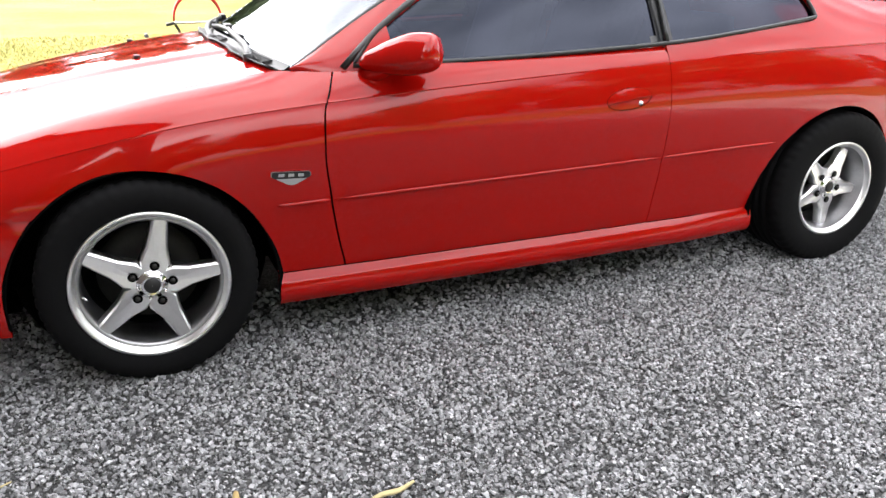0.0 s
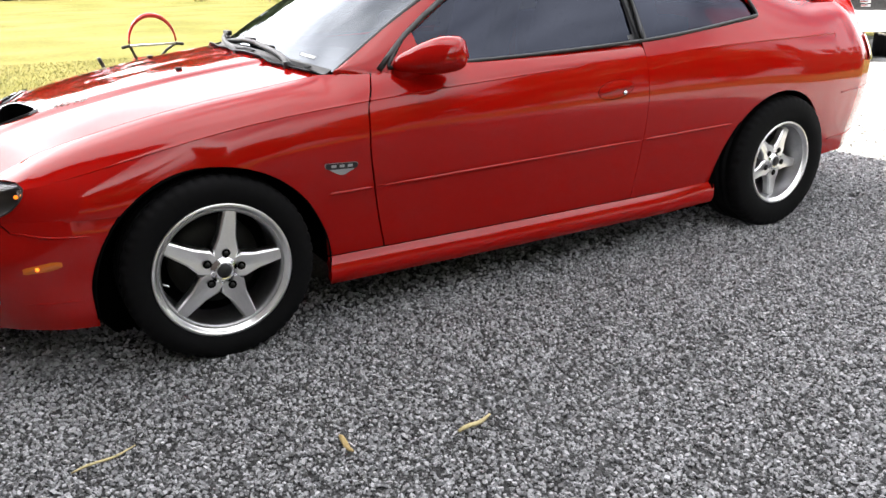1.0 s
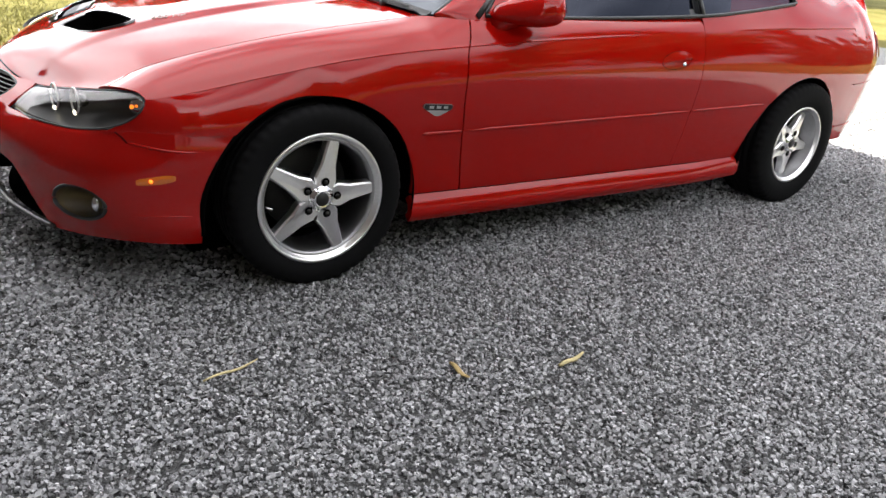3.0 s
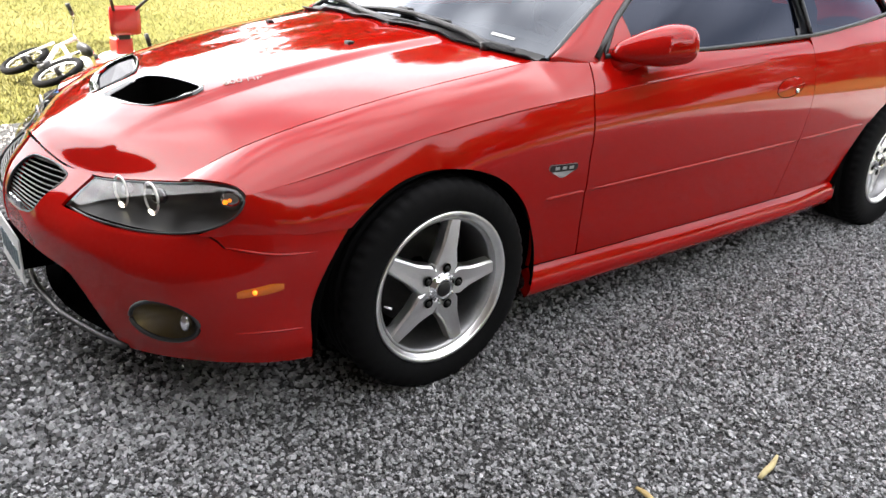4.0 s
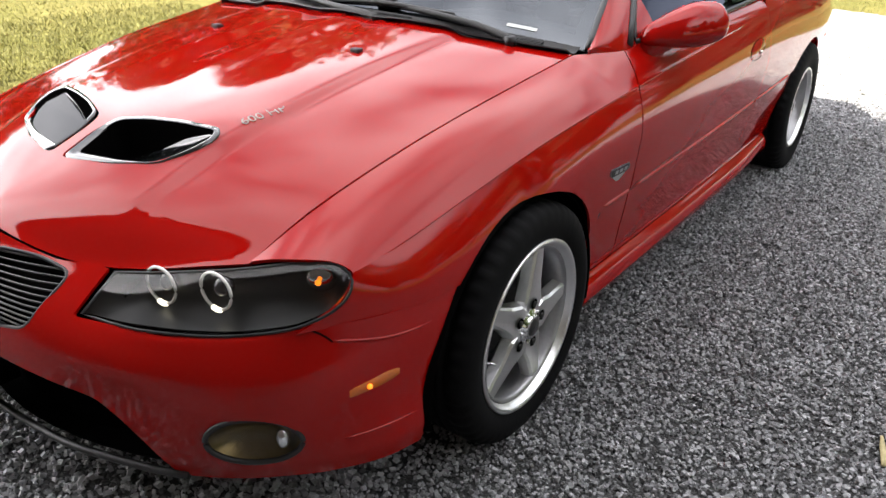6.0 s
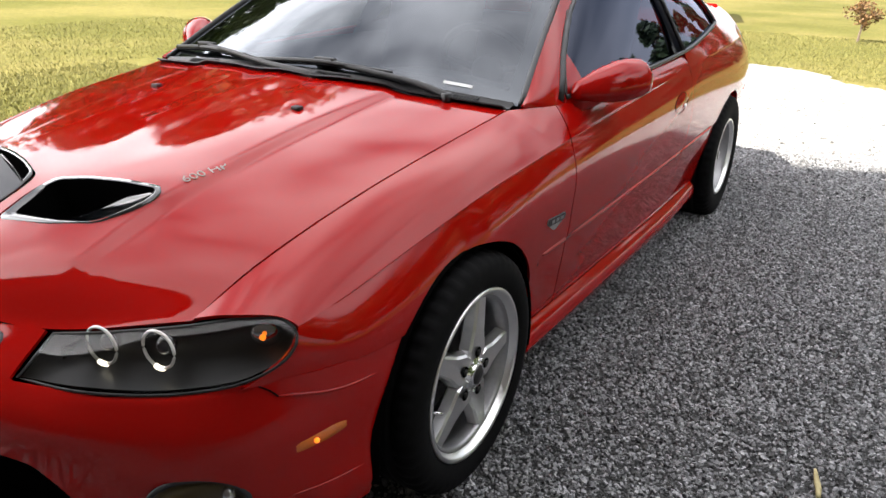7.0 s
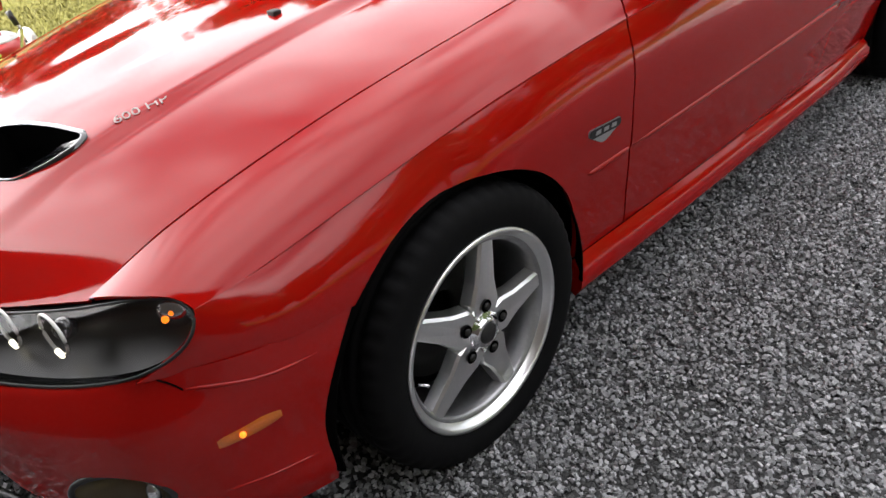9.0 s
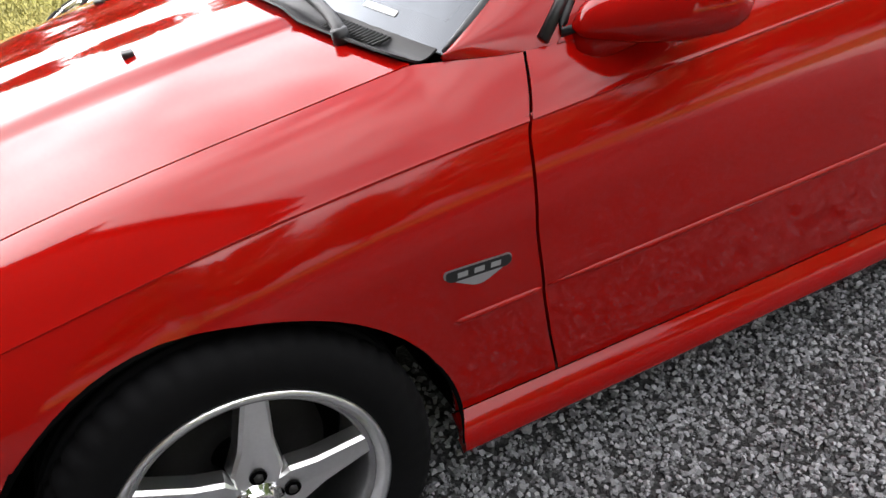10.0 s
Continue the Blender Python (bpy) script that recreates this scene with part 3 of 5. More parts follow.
def wind(u, v):
    base = Vector((0.375 + 0.125 * v * v, YC + 0.742 * v, 0.962 - 0.048 * v * v))
    top = Vector((1.085 + 0.095 * v * v, YC + 0.577 * v, 1.340 - 0.050 * v * v))
    bow = 0.030 * 4 * u * (1 - u) * (1 - 0.6 * v * v)
    return base.lerp(top, u) + Vector((-0.45 * bow, 0, 0.9 * bow))


ROOF_C = smooth([1.05, 1.4, 1.85, 2.2, 2.4], [1.328, 1.378, 1.396, 1.376, 1.345])


def roof(u, v):
    x = lerp(1.085 + 0.095 * v * v, 2.26 - 0.09 * v * v, u)
    return Vector((x, YC + v * (RAIL_Y(x) + YC), lerp(ROOF_C(x), RAIL_Z(x), abs(v) ** 2.4)))


def back(u, v):
    x0, x1 = 2.26 - 0.09 * v * v, 3.10 - 0.12 * v * v
    top = Vector((x0, YC + v * (RAIL_Y(x0) + YC), lerp(ROOF_C(x0), RAIL_Z(x0), abs(v) ** 2.4)))
    base = Vector((x1, YC + v * (RAIL_Y(x1) + YC), lerp(1.108, RAIL_Z(x1), abs(v) ** 2)))
    x = lerp(x0, x1, u)
    q = top.lerp(base, u)
    q.y = YC + v * (RAIL_Y(x) + YC)
    q.z = lerp(q.z + 0.035 * 4 * u * (1 - u), RAIL_Z(x), abs(v) ** 4)
    return q


def boot(u, v):
    x = lerp(3.105 - 0.12 * v * v, 3.71 - 0.16 * v * v, u)
    y = lerp(RAIL_Y(x), 0.52, ease(u))
    return Vector((x, YC + v * (y + YC), lerp(1.108, 1.085, u) - (0.022 + 0.04 * u) * abs(v) ** 2.2 - 0.022 * u ** 4))


part("windscreen", surf(wind, steps(0, 1, 30), steps(-1, 1, 61), flip=True), SCREEN, car, "clear raked windscreen glass")
part("roof", surf(roof, steps(0, 1, 50), steps(-1, 1, 51)), PAINT, car, thick=0.01)
part("rear_window", surf(back, steps(0, 1, 30), steps(-1, 1, 41), flip=True), GLASS, car)
part("boot_lid", surf(boot, steps(0, 1, 30), steps(-1, 1, 41)), PAINT, car, thick=0.01)
edge = [wind(u, -1) + Vector((0, -0.002, 0.002)) for u in steps(0, 1, 16)] + [wind(1, v) + Vector((0.004, 0, 0.003)) for v in steps(-0.97, 0.97, 30)] + [wind(u, 1) + Vector((0, 0.002, 0.002)) for u in steps(1, 0, 16)]
part("windscreen_seal", tube(bmesh.new(), edge, 0.011, 8), SEAL, car, "black rubber windscreen seal")
band = surf(lambda u, v: wind(u, v) + Vector((0.002, 0, -0.004)), steps(0.86, 1, 6), steps(-1, 1, 41), flip=True)
part("sun_strip", band, SEAL, car, "dark tinted sun strip")
low_band = surf(lambda u, v: wind(u, v) + Vector((0.002, 0, -0.004)), steps(0.0, 0.075, 4), steps(-1, 1, 41), flip=True)
part("frit_band", low_band, SEAL, car)
for v0, v1 in ((-1.0, -0.935), (0.935, 1.0)):
    part("frit_band", surf(lambda u, v: wind(u, v) + Vector((0.002, 0, -0.004)), steps(0.075, 0.86, 20), steps(v0, v1, 4), flip=True), SEAL, car)
bm = surf(lambda u, v: wind(u, v) + Vector((0, 0, 0.002)), steps(0.040, 0.056, 3), steps(-0.80, -0.68, 6), flip=True)
part("vin_plate", bm, PLATE, car, "pale strip in the windscreen corner")

# what closes the car below and inside the gaps
bm = bmesh.new()
box(bm, (0.44, -0.74, 0.20), (2.30, 0.76, 0.62))
part("floor_pan", bm, DARK, car)
bm = bmesh.new()
box(bm, (-0.62, -0.52, 0.22), (0.44, 0.54, 0.56))
part("engine_bay", bm, DARK, car)
bm = bmesh.new()
box(bm, (2.30, -0.55, 0.24), (3.70, 0.57, 0.86))
part("boot_floor", bm, DARK, car)
part("gap_lining", surf(lambda x, v: section(x, v, 0.29, lambda a: (BELT_Y(a) - 0.0, BELT_Z(a))) + Vector((0, 0.020, -0.006)), steps(0.46, 2.30, 50), steps(0, 1.9, 24)), DARK, car)
part("hood_lining", surf(lambda u, v: hood(u, v) + Vector((0, 0, -0.035)), steps(0.04, 0.97, 40), steps(-1.03, 1.03, 41), lambda q: hood_hole(q) - 0.02, flip=True), DARK, car)
for far in (False, True):
    for c in (ARCH_F, ARCH_R):
        def liner(t, w, c=c):
            r = c[2] - 0.004 + 0.03 * ease((w - 0.02) / 0.1)
            return Vector((c[0] + r * math.cos(t), lerp(-0.862, -0.45, w), c[1] + r * math.sin(t)))
        part("wheel_arch_liner", surf(liner, steps(-0.13, math.pi + 0.13, 40), steps(0, 1, 8), mirror=far), DARK, car, thick=0.004)
        def backing(t, w, c=c):
            return Vector((c[0] + 0.42 * w * math.cos(t), -0.48, c[1] + 0.42 * w * math.sin(t)))
        part("wheel_arch_back", surf(backing, steps(0, 2 * math.pi, 30), steps(0.0, 1, 3), mirror=far), DARK, car)


# ---- wheels ----
def tyre_mesh(r, bead, half, groove=True):
    """A tyre about the Y axis: sidewalls, shoulders and a cut tread."""
    prof = [(bead - 0.004, -half + 0.016), (bead + 0.010, -half + 0.006), (bead + (r - bead) * 0.45, -half), (r - 0.026, -half + 0.004), (r - 0.010, -half + 0.014),
            (r - 0.003, -half + 0.028), (r, -half + 0.040)]
    for c in (-0.45, -0.15, 0.15, 0.45):
        y = c * half
        prof += [(r, y - 0.006), (r - 0.007, y - 0.004), (r - 0.007, y + 0.004), (r, y + 0.006)]
    prof += [(a, -b) for a, b in reversed(prof[:7])]
    bm, n = bmesh.new(), 200
    rings = []
    for rr, y in prof:
        ring = []
        for k in range(n):
            t = 2 * math.pi * (k + (0.8 if y > 0 else 0)) / n
            cut = groove and k % 4 == 0 and rr > r - 0.012 and abs(y) > half * 0.5
            q = rr - (0.006 if cut else 0)
            ring.append(bm.verts.new((q * math.cos(t), y, q * math.sin(t))))
        rings.append(ring)
    for c, d in zip(rings, rings[1:]):
        for k in range(n):
            bm.faces.new((c[k], d[k], d[(k + 1) % n], c[(k + 1) % n]))
    bmesh.ops.recalc_face_normals(bm, faces=bm.faces)
    return bm


def star(face, depth, tip, tip_w, root_r, turn):
    """Five tapered spokes joined at the hub, cut from one plate with sloped flanks."""
    bm = bmesh.new()
    levels = []
    for y, grow in ((face, 0.0), (face + 0.006, 0.006), (face + depth, 0.010)):
        ring = []
        for k in range(5):
            a = turn + k * 2 * math.pi / 5
            o, s = Vector((math.cos(a), 0, math.sin(a))), Vector((-math.sin(a), 0, math.cos(a)))
            w0, w1 = 0.037 + grow, tip_w / 2 + grow
            for rr, w in ((root_r + 0.012, -w0), (tip * 0.55, -lerp(w0, w1, 0.5) * 0.94), (tip, -w1), (tip, w1), (tip * 0.55, lerp(w0, w1, 0.5) * 0.94), (root_r + 0.012, w0)):
                q = o * rr + s * w
                ring.append((q.x, y + 0.010 * ease((rr - 0.05) / 0.15), q.z))
            b = a + math.pi / 5
            ring.append(((root_r + grow) * math.cos(b), y, (root_r + grow) * math.sin(b)))
        levels.append([bm.verts.new(q) for q in ring])
    n = len(levels[0])
    for c, d in zip(levels, levels[1:]):
        for k in range(n):
            bm.faces.new((c[k], d[k], d[(k + 1) % n], c[(k + 1) % n]))
    mid = bm.verts.new((0, face, 0))
    for k in range(n):
        bm.faces.new((mid, levels[0][k], levels[0][(k + 1) % n]))
    bmesh.ops.recalc_face_normals(bm, faces=bm.faces)
    return bm


def make_wheel(m, r, rim, half, lip, face, turn, tip_w):
    """A polished wheel with its tyre; its outer face looks to -y."""
    bm = lathe(bmesh.new(), [(rim - 0.006, lip + 0.012), (rim, lip + 0.006), (rim, lip), (rim - 0.003, lip - 0.003), (rim - 0.010, lip - 0.003), (rim - 0.013, lip + 0.002),
                             (rim - 0.018, lip + 0.012), (rim - 0.022, lip + 0.016)], 96)
    w = part("wheel", bm, ALLOY, car, "polished five-spoke alloy wheel")
    w.matrix_basis = m
    bm = lathe(bmesh.new(), [(rim - 0.022, lip + 0.016), (rim - 0.026, face + 0.004), (rim - 0.034, face + 0.016), (rim - 0.036, half - 0.02), (rim - 0.02, half - 0.005)], 96)
    part("barrel", bm, BARREL, w, "dull grey inner barrel")
    part("tyre", tyre_mesh(r, rim - 0.003, half), RUBBER, w, "black rubber tyre")
    part("spokes", star(face, 0.032, rim - 0.026, tip_w, 0.056, turn), ALLOY, w, flat=True)
    bm = lathe(bmesh.new(), [(0.001, face - 0.012), (0.020, face - 0.012), (0.024, face - 0.009), (0.027, face - 0.013), (0.033, face - 0.010), (0.036, face - 0.002), (0.045, face), (0.047, face + 0.004)], 40)
    part("centre_cap", bm, CHROME, w)
    bm = lathe(bmesh.new(), [(0.001, face - 0.0138), (0.022, face - 0.0132), (0.0235, face - 0.011)], 32)
    part("cap_disc", bm, BLACK, w, "dark wheel-centre disc")
    for k in range(5):
        a = turn + k * 2 * math.pi / 5
        c = Vector((0.060 * math.cos(a), 0, 0.060 * math.sin(a)))
        bm = lathe(bmesh.new(), [(0.0001, face - 0.0008), (0.0125, face - 0.0008), (0.0135, face - 0.0022), (0.0145, face - 0.0005)], 24)
        bmesh.ops.translate(bm, vec=c, verts=bm.verts)
        part("lug_recess", bm, DARK, w)
        bm = rod(bmesh.new(), (c.x, face - 0.0045, c.z), (c.x, face + 0.01, c.z), 0.0085, 6)
        part("lug_nut", bm, STEEL, w)
        b = a + math.pi / 5
        part("cap_bolt", rod(bmesh.new(), (0.043 * math.cos(b), face - 0.006, 0.043 * math.sin(b)), (0.043 * math.cos(b), face, 0.043 * math.sin(b)), 0.0045, 8), CHROME, w)
    bm = rod(bmesh.new(), (-(rim - 0.036), face + 0.004, -0.010), (-(rim - 0.050), face - 0.014, -0.014), 0.0035, 8)
    part("valve", bm, CHROME, w)
    bm = lathe(bmesh.new(), [(0.05, 0.035), (0.155, 0.035), (0.155, 0.06), (0.05, 0.06)], 48, close=True)
    part("brake_disc", bm, STEEL, w)
    part("wheel_back", lathe(bmesh.new(), [(0.001, 0.062), (rim - 0.03, 0.062)], 40), DARK, w)
    return w


for far in (False, True):
    for x, r, rim, half, c, face, z, tip in ((0.0, 0.321, 0.232, 0.112, -0.788, -0.094, 0.318, 0.030), (2.789, 0.331, 0.207, 0.135, -0.778, -0.082, 0.327, 0.028)):
        m = pose(x, 2 * YC - c if far else c, z, 0, 0, 180 if far else 0)
        make_wheel(m, r, rim, half, -half + 0.010 if x > 1 else -0.104, face, radians(77 if x < 1 else 62), tip)

GLOSSY = material("projector_glass", (0.02, 0.02, 0.022), 0.08, coat=1.0)

# ---- lamps, grilles and openings in the nose ----
LAMP_TOP = [(-0.764, -0.350, 0.607), (-0.730, -0.430, 0.617), (-0.690, -0.515, 0.631), (-0.645, -0.590, 0.642), (-0.595, -0.658, 0.654), (-0.551, -0.725, 0.660), (-0.537, -0.757, 0.649), (-0.536, -0.769, 0.635)]
LAMP_LOW = [(-0.836, -0.324, 0.535), (-0.800, -0.460, 0.532), (-0.727, -0.590, 0.531), (-0.657, -0.698, 0.549), (-0.610, -0.746, 0.569), (-0.575, -0.772, 0.592), (-0.552, -0.780, 0.615), (-0.537, -0.773, 0.634)]
lamp_top, lamp_low = spline(LAMP_TOP), spline(LAMP_LOW)


def lamp_lens(u, v, sink=0.0):
    q = lamp_low(u).lerp(lamp_top(u), v)
    bow = 0.020 * 4 * v * (1 - v) * (0.3 + 0.7 * math.sin(math.pi * min(1, u + 0.15)))
    out = Vector((-0.75, -0.60, 0.25)).normalized()
    return q + out * (bow - sink)


def place(bm, far):
    if far:
        for v in bm.verts:
            v.co.y = 2 * YC - v.co.y
        bmesh.ops.reverse_faces(bm, faces=bm.faces)
    return bm


def ring_at(centre, axis, r, thick, n=28, squash=1.0):
    z = Vector(axis).normalized()
    x = Vector((0, 0, 1)).cross(z).normalized()
    y = z.cross(x)
    return tube(bmesh.new(), [Vector(centre) + r * (math.cos(t) * x + math.sin(t) * y * squash) for t in steps(0, 2 * math.pi * (1 - 1 / n), n)], thick, 8, True)


for far in (False, True):
    lamp = part("headlight", place(surf(lambda u, v: lamp_lens(u, v), steps(0, 1, 40), steps(0, 1, 14), flip=True), far), LENS, car, "clear lens over a smoked black headlamp")
    part("housing", place(surf(lambda u, v: lamp_lens(u, v, 0.085 * math.sin(math.pi * min(max(0.10 + 0.85 * v, 0), 1)) * min(1, 6 * u + 0.1) * min(1, 5 * (1 - u) + 0.1) + 0.006), steps(0, 1, 40), steps(0, 1, 12), flip=True), far), LAMP_BLACK, lamp)
    rim_pts = [lamp_lens(u, 0) for u in steps(0, 1, 30)] + [lamp_lens(u, 1) for u in steps(0.97, 0, 30)]
    part("lamp_gasket", place(tube(bmesh.new(), rim_pts, 0.0030, 6, True), far), SEAL, lamp)
    ahead = Vector((-0.995, -0.10, 0.0))
    for c in ((-0.728, -0.442, 0.593), (-0.690, -0.560, 0.603)):
        part("halo", place(ring_at(c, ahead, 0.039, 0.0034), far), HALO, lamp, "clear halo ring")
        part("halo_lamp", place(tube(bmesh.new(), [Vector(c) + Vector((-0.002, 0.039 * math.sin(t), -0.039 * math.cos(t))) for t in steps(-0.30, 0.30, 6)], 0.0052, 8), far), HALO_LIT, lamp)
        bm = bmesh.new()
        bmesh.ops.create_uvsphere(bm, u_segments=20, v_segments=12, radius=0.021, matrix=Matrix.Translation(Vector(c) - ahead * 0.022))
        part("projector", place(bm, far), GLOSSY, lamp)
    turn_at = Vector((-0.556, -0.700, 0.612))
    bm = bmesh.new()
    bmesh.ops.create_uvsphere(bm, u_segments=14, v_segments=10, radius=0.0065, matrix=Matrix.Translation(turn_at))
    part("turn_bulb", place(bm, far), AMBER_LIT, lamp, "lit amber bulb")
    bm = bmesh.new()
    bmesh.ops.create_uvsphere(bm, u_segments=20, v_segments=12, radius=1.0, matrix=Matrix.Translation(turn_at + Vector((0.022, 0.012, -0.004))) @ Matrix.Rotation(radians(35), 4, "Z") @ Matrix.Diagonal((0.014, 0.032, 0.030, 1)))
    part("reflector", place(bm, far), CHROME, lamp)
    # fog lamp
    out = Vector((-0.78, -0.626, 0.0))
    along = Vector((0.626, -0.78, 0.0))

    def oval(t, w, sink):
        return FOG + along * (0.094 * w * math.cos(t)) + Vector((0, 0, 0.052 * w * math.sin(t))) + out * (-sink)
    fog = part("fog_light", place(surf(lambda t, w: oval(t, w, 0.004 + 0.012 * w * w), steps(0, 2 * math.pi, 49), steps(0.001, 1, 10)), far), LENS, car, "oval clear fog lamp")
    part("fog_bowl", place(surf(lambda t, w: oval(t, w, 0.060 - 0.044 * w * w), steps(0, 2 * math.pi, 49), steps(0.001, 1, 10)), far), material("smoked_bowl", (0.17, 0.125, 0.05), 0.28, 0.85, grain=0.3, scale=60), fog)
    part("fog_ring", place(tube(bmesh.new(), [oval(t, 1.02, 0.012) for t in steps(0, 2 * math.pi * 47 / 48, 48)], 0.006, 8, True), far), BLACK, fog)
    bm = bmesh.new()
    bmesh.ops.create_uvsphere(bm, u_segments=14, v_segments=10, radius=1.0, matrix=Matrix.Translation(FOG + along * 0.055 - out * 0.022) @ Matrix.Diagonal((0.016, 0.016, 0.026, 1)))
    part("fog_bulb", place(bm, far), CHROME, fog)
    # side marker on the bumper's flank
    def mark(u, v):
        x = lerp(-0.578, -0.470, u)
        h = 0.014 * (math.sin(math.pi * (0.06 + 0.90 * u)) ** 0.35)
        z = 0.410 + 0.016 * (u - 0.5) + h * v
        y = -(lerp(0.795, 0.836, (x + 0.578) / 0.108) + 0.004 * (1 - v * v) * math.sin(math.pi * u) ** 0.5)
        return Vector((x, y, z))
    mk = part("side_marker", place(surf(mark, steps(0, 1, 24), steps(-1, 1, 9)), far), AMBER, car, "amber side marker lens, lit")
    bm = bmesh.new()
    bmesh.ops.create_uvsphere(bm, u_segments=12, v_segments=8, radius=0.006, matrix=Matrix.Translation(mark(0.36, 0) + Vector((0, -0.001, 0))))
    part("marker_bulb", place(bm, far), AMBER_LIT, mk)
    # grille
    def grille_back(y, z, sink=0.030):
        u, v = 0.15, 0.7
        for _ in range(3):
            a, b = 0.0, 0.42
            for _ in range(14):
                u = (a + b) / 2
                a, b = (u, b) if nose(u, v).y > y else (a, u)
            a, b = 0.3, 1.0
            for _ in range(14):
                v = (a + b) / 2
                a, b = (v, b) if nose(u, v).z < z else (a, v)
        return Vector((nose(u, v).x + sink, y, z))
    zs = sorted(p[1] for p in GRILLE)
    GUNMETAL = material("grille_metal", (0.09, 0.09, 0.09), 0.4, 0.7, grain=0.2, scale=300)
    gr = part("grille", place(surf(lambda a, b: grille_back(a, b, 0.040), steps(-0.290, 0.0, 12), steps(0.47, 0.63, 8)), far), DARK, car, "black bar grille")
    for i in range(13):
        z = zs[0] + (i + 0.6) * (zs[-1] - zs[0]) / 13.4
        ys = [y for y in steps(-0.29, 0.0, 146) if grille_shape(y, z) < -0.001]
        if len(ys) > 6:
            part("grille_bar", place(tube(bmesh.new(), [grille_back(y, z, 0.012) for y in ys[::6] + ys[-1:]], 0.0022, 6), far), GUNMETAL, gr)
    part("grille_frame", place(tube(bmesh.new(), [grille_back(y, z, 0.004) for y, z in GRILLE], 0.0045, 6, True), far), BLACK, gr)
    if not far:
        for i in range(3):
            y = -0.075 - 0.034 * i
            bm = bmesh.new()
            box(bm, (-0.004, -0.012, -0.011), (0.004, 0.012, 0.011), 0.002)
            bmesh.ops.translate(bm, vec=grille_back(y, 0.500, -0.002), verts=bm.verts)
            part("grille_mark", bm, CHROME, gr)
part("intake_mesh", surf(lambda u, z: Vector((-0.80 + 0.25 * u * u, YC + 0.52 * u, z)), steps(-1, 1, 24), steps(0.13, 0.43, 6)), DARK, car, "black lower air intake")
lip = [Vector((nose(u, 0.02).x - 0.004, (2 * YC - nose(u, 0.02).y) if k else nose(u, 0.02).y, 0.178)) for k, us in ((1, steps(0.42, 0.0, 20)), (0, steps(0.02, 0.42, 20))) for u in us]
part("splitter", tube(bmesh.new(), lip, 0.009, 8), BLACK, car, "black chin spoiler lip")
bm = bmesh.new()
box(bm, (-0.922, YC - 0.040, 0.198), (-0.917, YC + 0.264, 0.350), 0.001)
plate = part("number_plate", bm, PLATE, car, "white plate with plain dark bars", flat=True)
for i in range(6):
    bm = bmesh.new()
    box(bm, (-0.9255, YC - 0.006 + 0.042 * i, 0.243), (-0.9222, YC - 0.006 + 0.042 * i + 0.024, 0.306))
    part("plate_bar", bm, BAR, plate, flat=True)
bm = bmesh.new()
box(bm, (-0.917, YC + 0.04, 0.22), (-0.82, YC + 0.18, 0.34))
part("plate_bracket", bm, DARK, car)

# ---- bonnet scoops, nozzles, lettering, badge ----
for far in (False, True):
    def over(x, y, lift=0.0):
        return Vector((x, 2 * YC - y if far else y, hood_z(x, (y - YC) / (G_Y(x) + YC)) + lift))
    rise = lambda x: 0.003 + 0.006 * ease((x + 0.62) / 0.14)
    pts = [over(x, y, rise(x)) for x, y in SCOOP]
    frame_in = [over(lerp(x, -0.535, 0.26 if x < -0.55 else 0.09), lerp(y, -0.165, 0.07), rise(x) - (0.010 if x < -0.55 else 0.003)) for x, y in SCOOP]
    foot = [over(x, y, -0.004) for x, y in SCOOP]
    deep = [over(lerp(x, -0.50, 0.16), lerp(y, -0.165, 0.12), -0.006 - 0.085 * ease((y + 0.31) / 0.28)) for x, y in SCOOP]
    bm = bmesh.new()
    rings = [[bm.verts.new(q) for q in ring] for ring in (foot, pts, frame_in, deep)]
    for c, d in zip(rings[:3], rings[1:3]):
        for k in range(len(c)):
            bm.faces.new((c[k], c[(k + 1) % len(c)], d[(k + 1) % len(d)], d[k]))
    for v in rings[3]:
        bm.verts.remove(v)
    bmesh.ops.recalc_face_normals(bm, faces=bm.faces)
    GLOSS = material("gloss_black", (0.014, 0.014, 0.016), 0.16, coat=1.0, coat_ior=1.6)
    sc = part("bonnet_scoop", bm, GLOSS, car, "gloss black bonnet scoop frame")
    bm = bmesh.new()
    bm.faces.new([bm.verts.new(q) for q in deep])
    well = bmesh.new()
    c, d = [well.verts.new(q) for q in frame_in], [well.verts.new(q) for q in deep]
    for k in range(len(c)):
        well.faces.new((c[k], c[(k + 1) % len(c)], d[(k + 1) % len(d)], d[k]))
    part("scoop_well", well, DARK, sc, flat=True)
    part("scoop_floor", bm, GLOSS, sc, flat=True)
    bm = bmesh.new()
    q = over(0.058, -0.268)
    box(bm, (q.x - 0.010, q.y - 0.014, q.z - 0.004), (q.x + 0.012, q.y + 0.014, q.z + 0.009), 0.004)
    part("washer_nozzle", bm, BLACK, car)


def letters(name, words, size, mat, parent, origin, right, up):
    data = bpy.data.curves.new(name, "FONT")
    data.body, data.size, data.extrude, data.offset = words, size, 0.0006, 0.0
    tmp = new(name, data)
    bpy.context.view_layer.update()
    me = bpy.data.meshes.new_from_object(tmp.evaluated_get(bpy.context.evaluated_depsgraph_get()))
    bpy.data.objects.remove(tmp)
    me.materials.append(mat)
    ob = new(name, me)
    right, up = Vector(right).normalized(), Vector(up).normalized()
    up = (up - right * up.dot(right)).normalized()
    m = Matrix((right, up, right.cross(up))).transposed().to_4x4()
    m.translation = origin
    ob.matrix_basis = m
    ob.parent = parent
    return ob


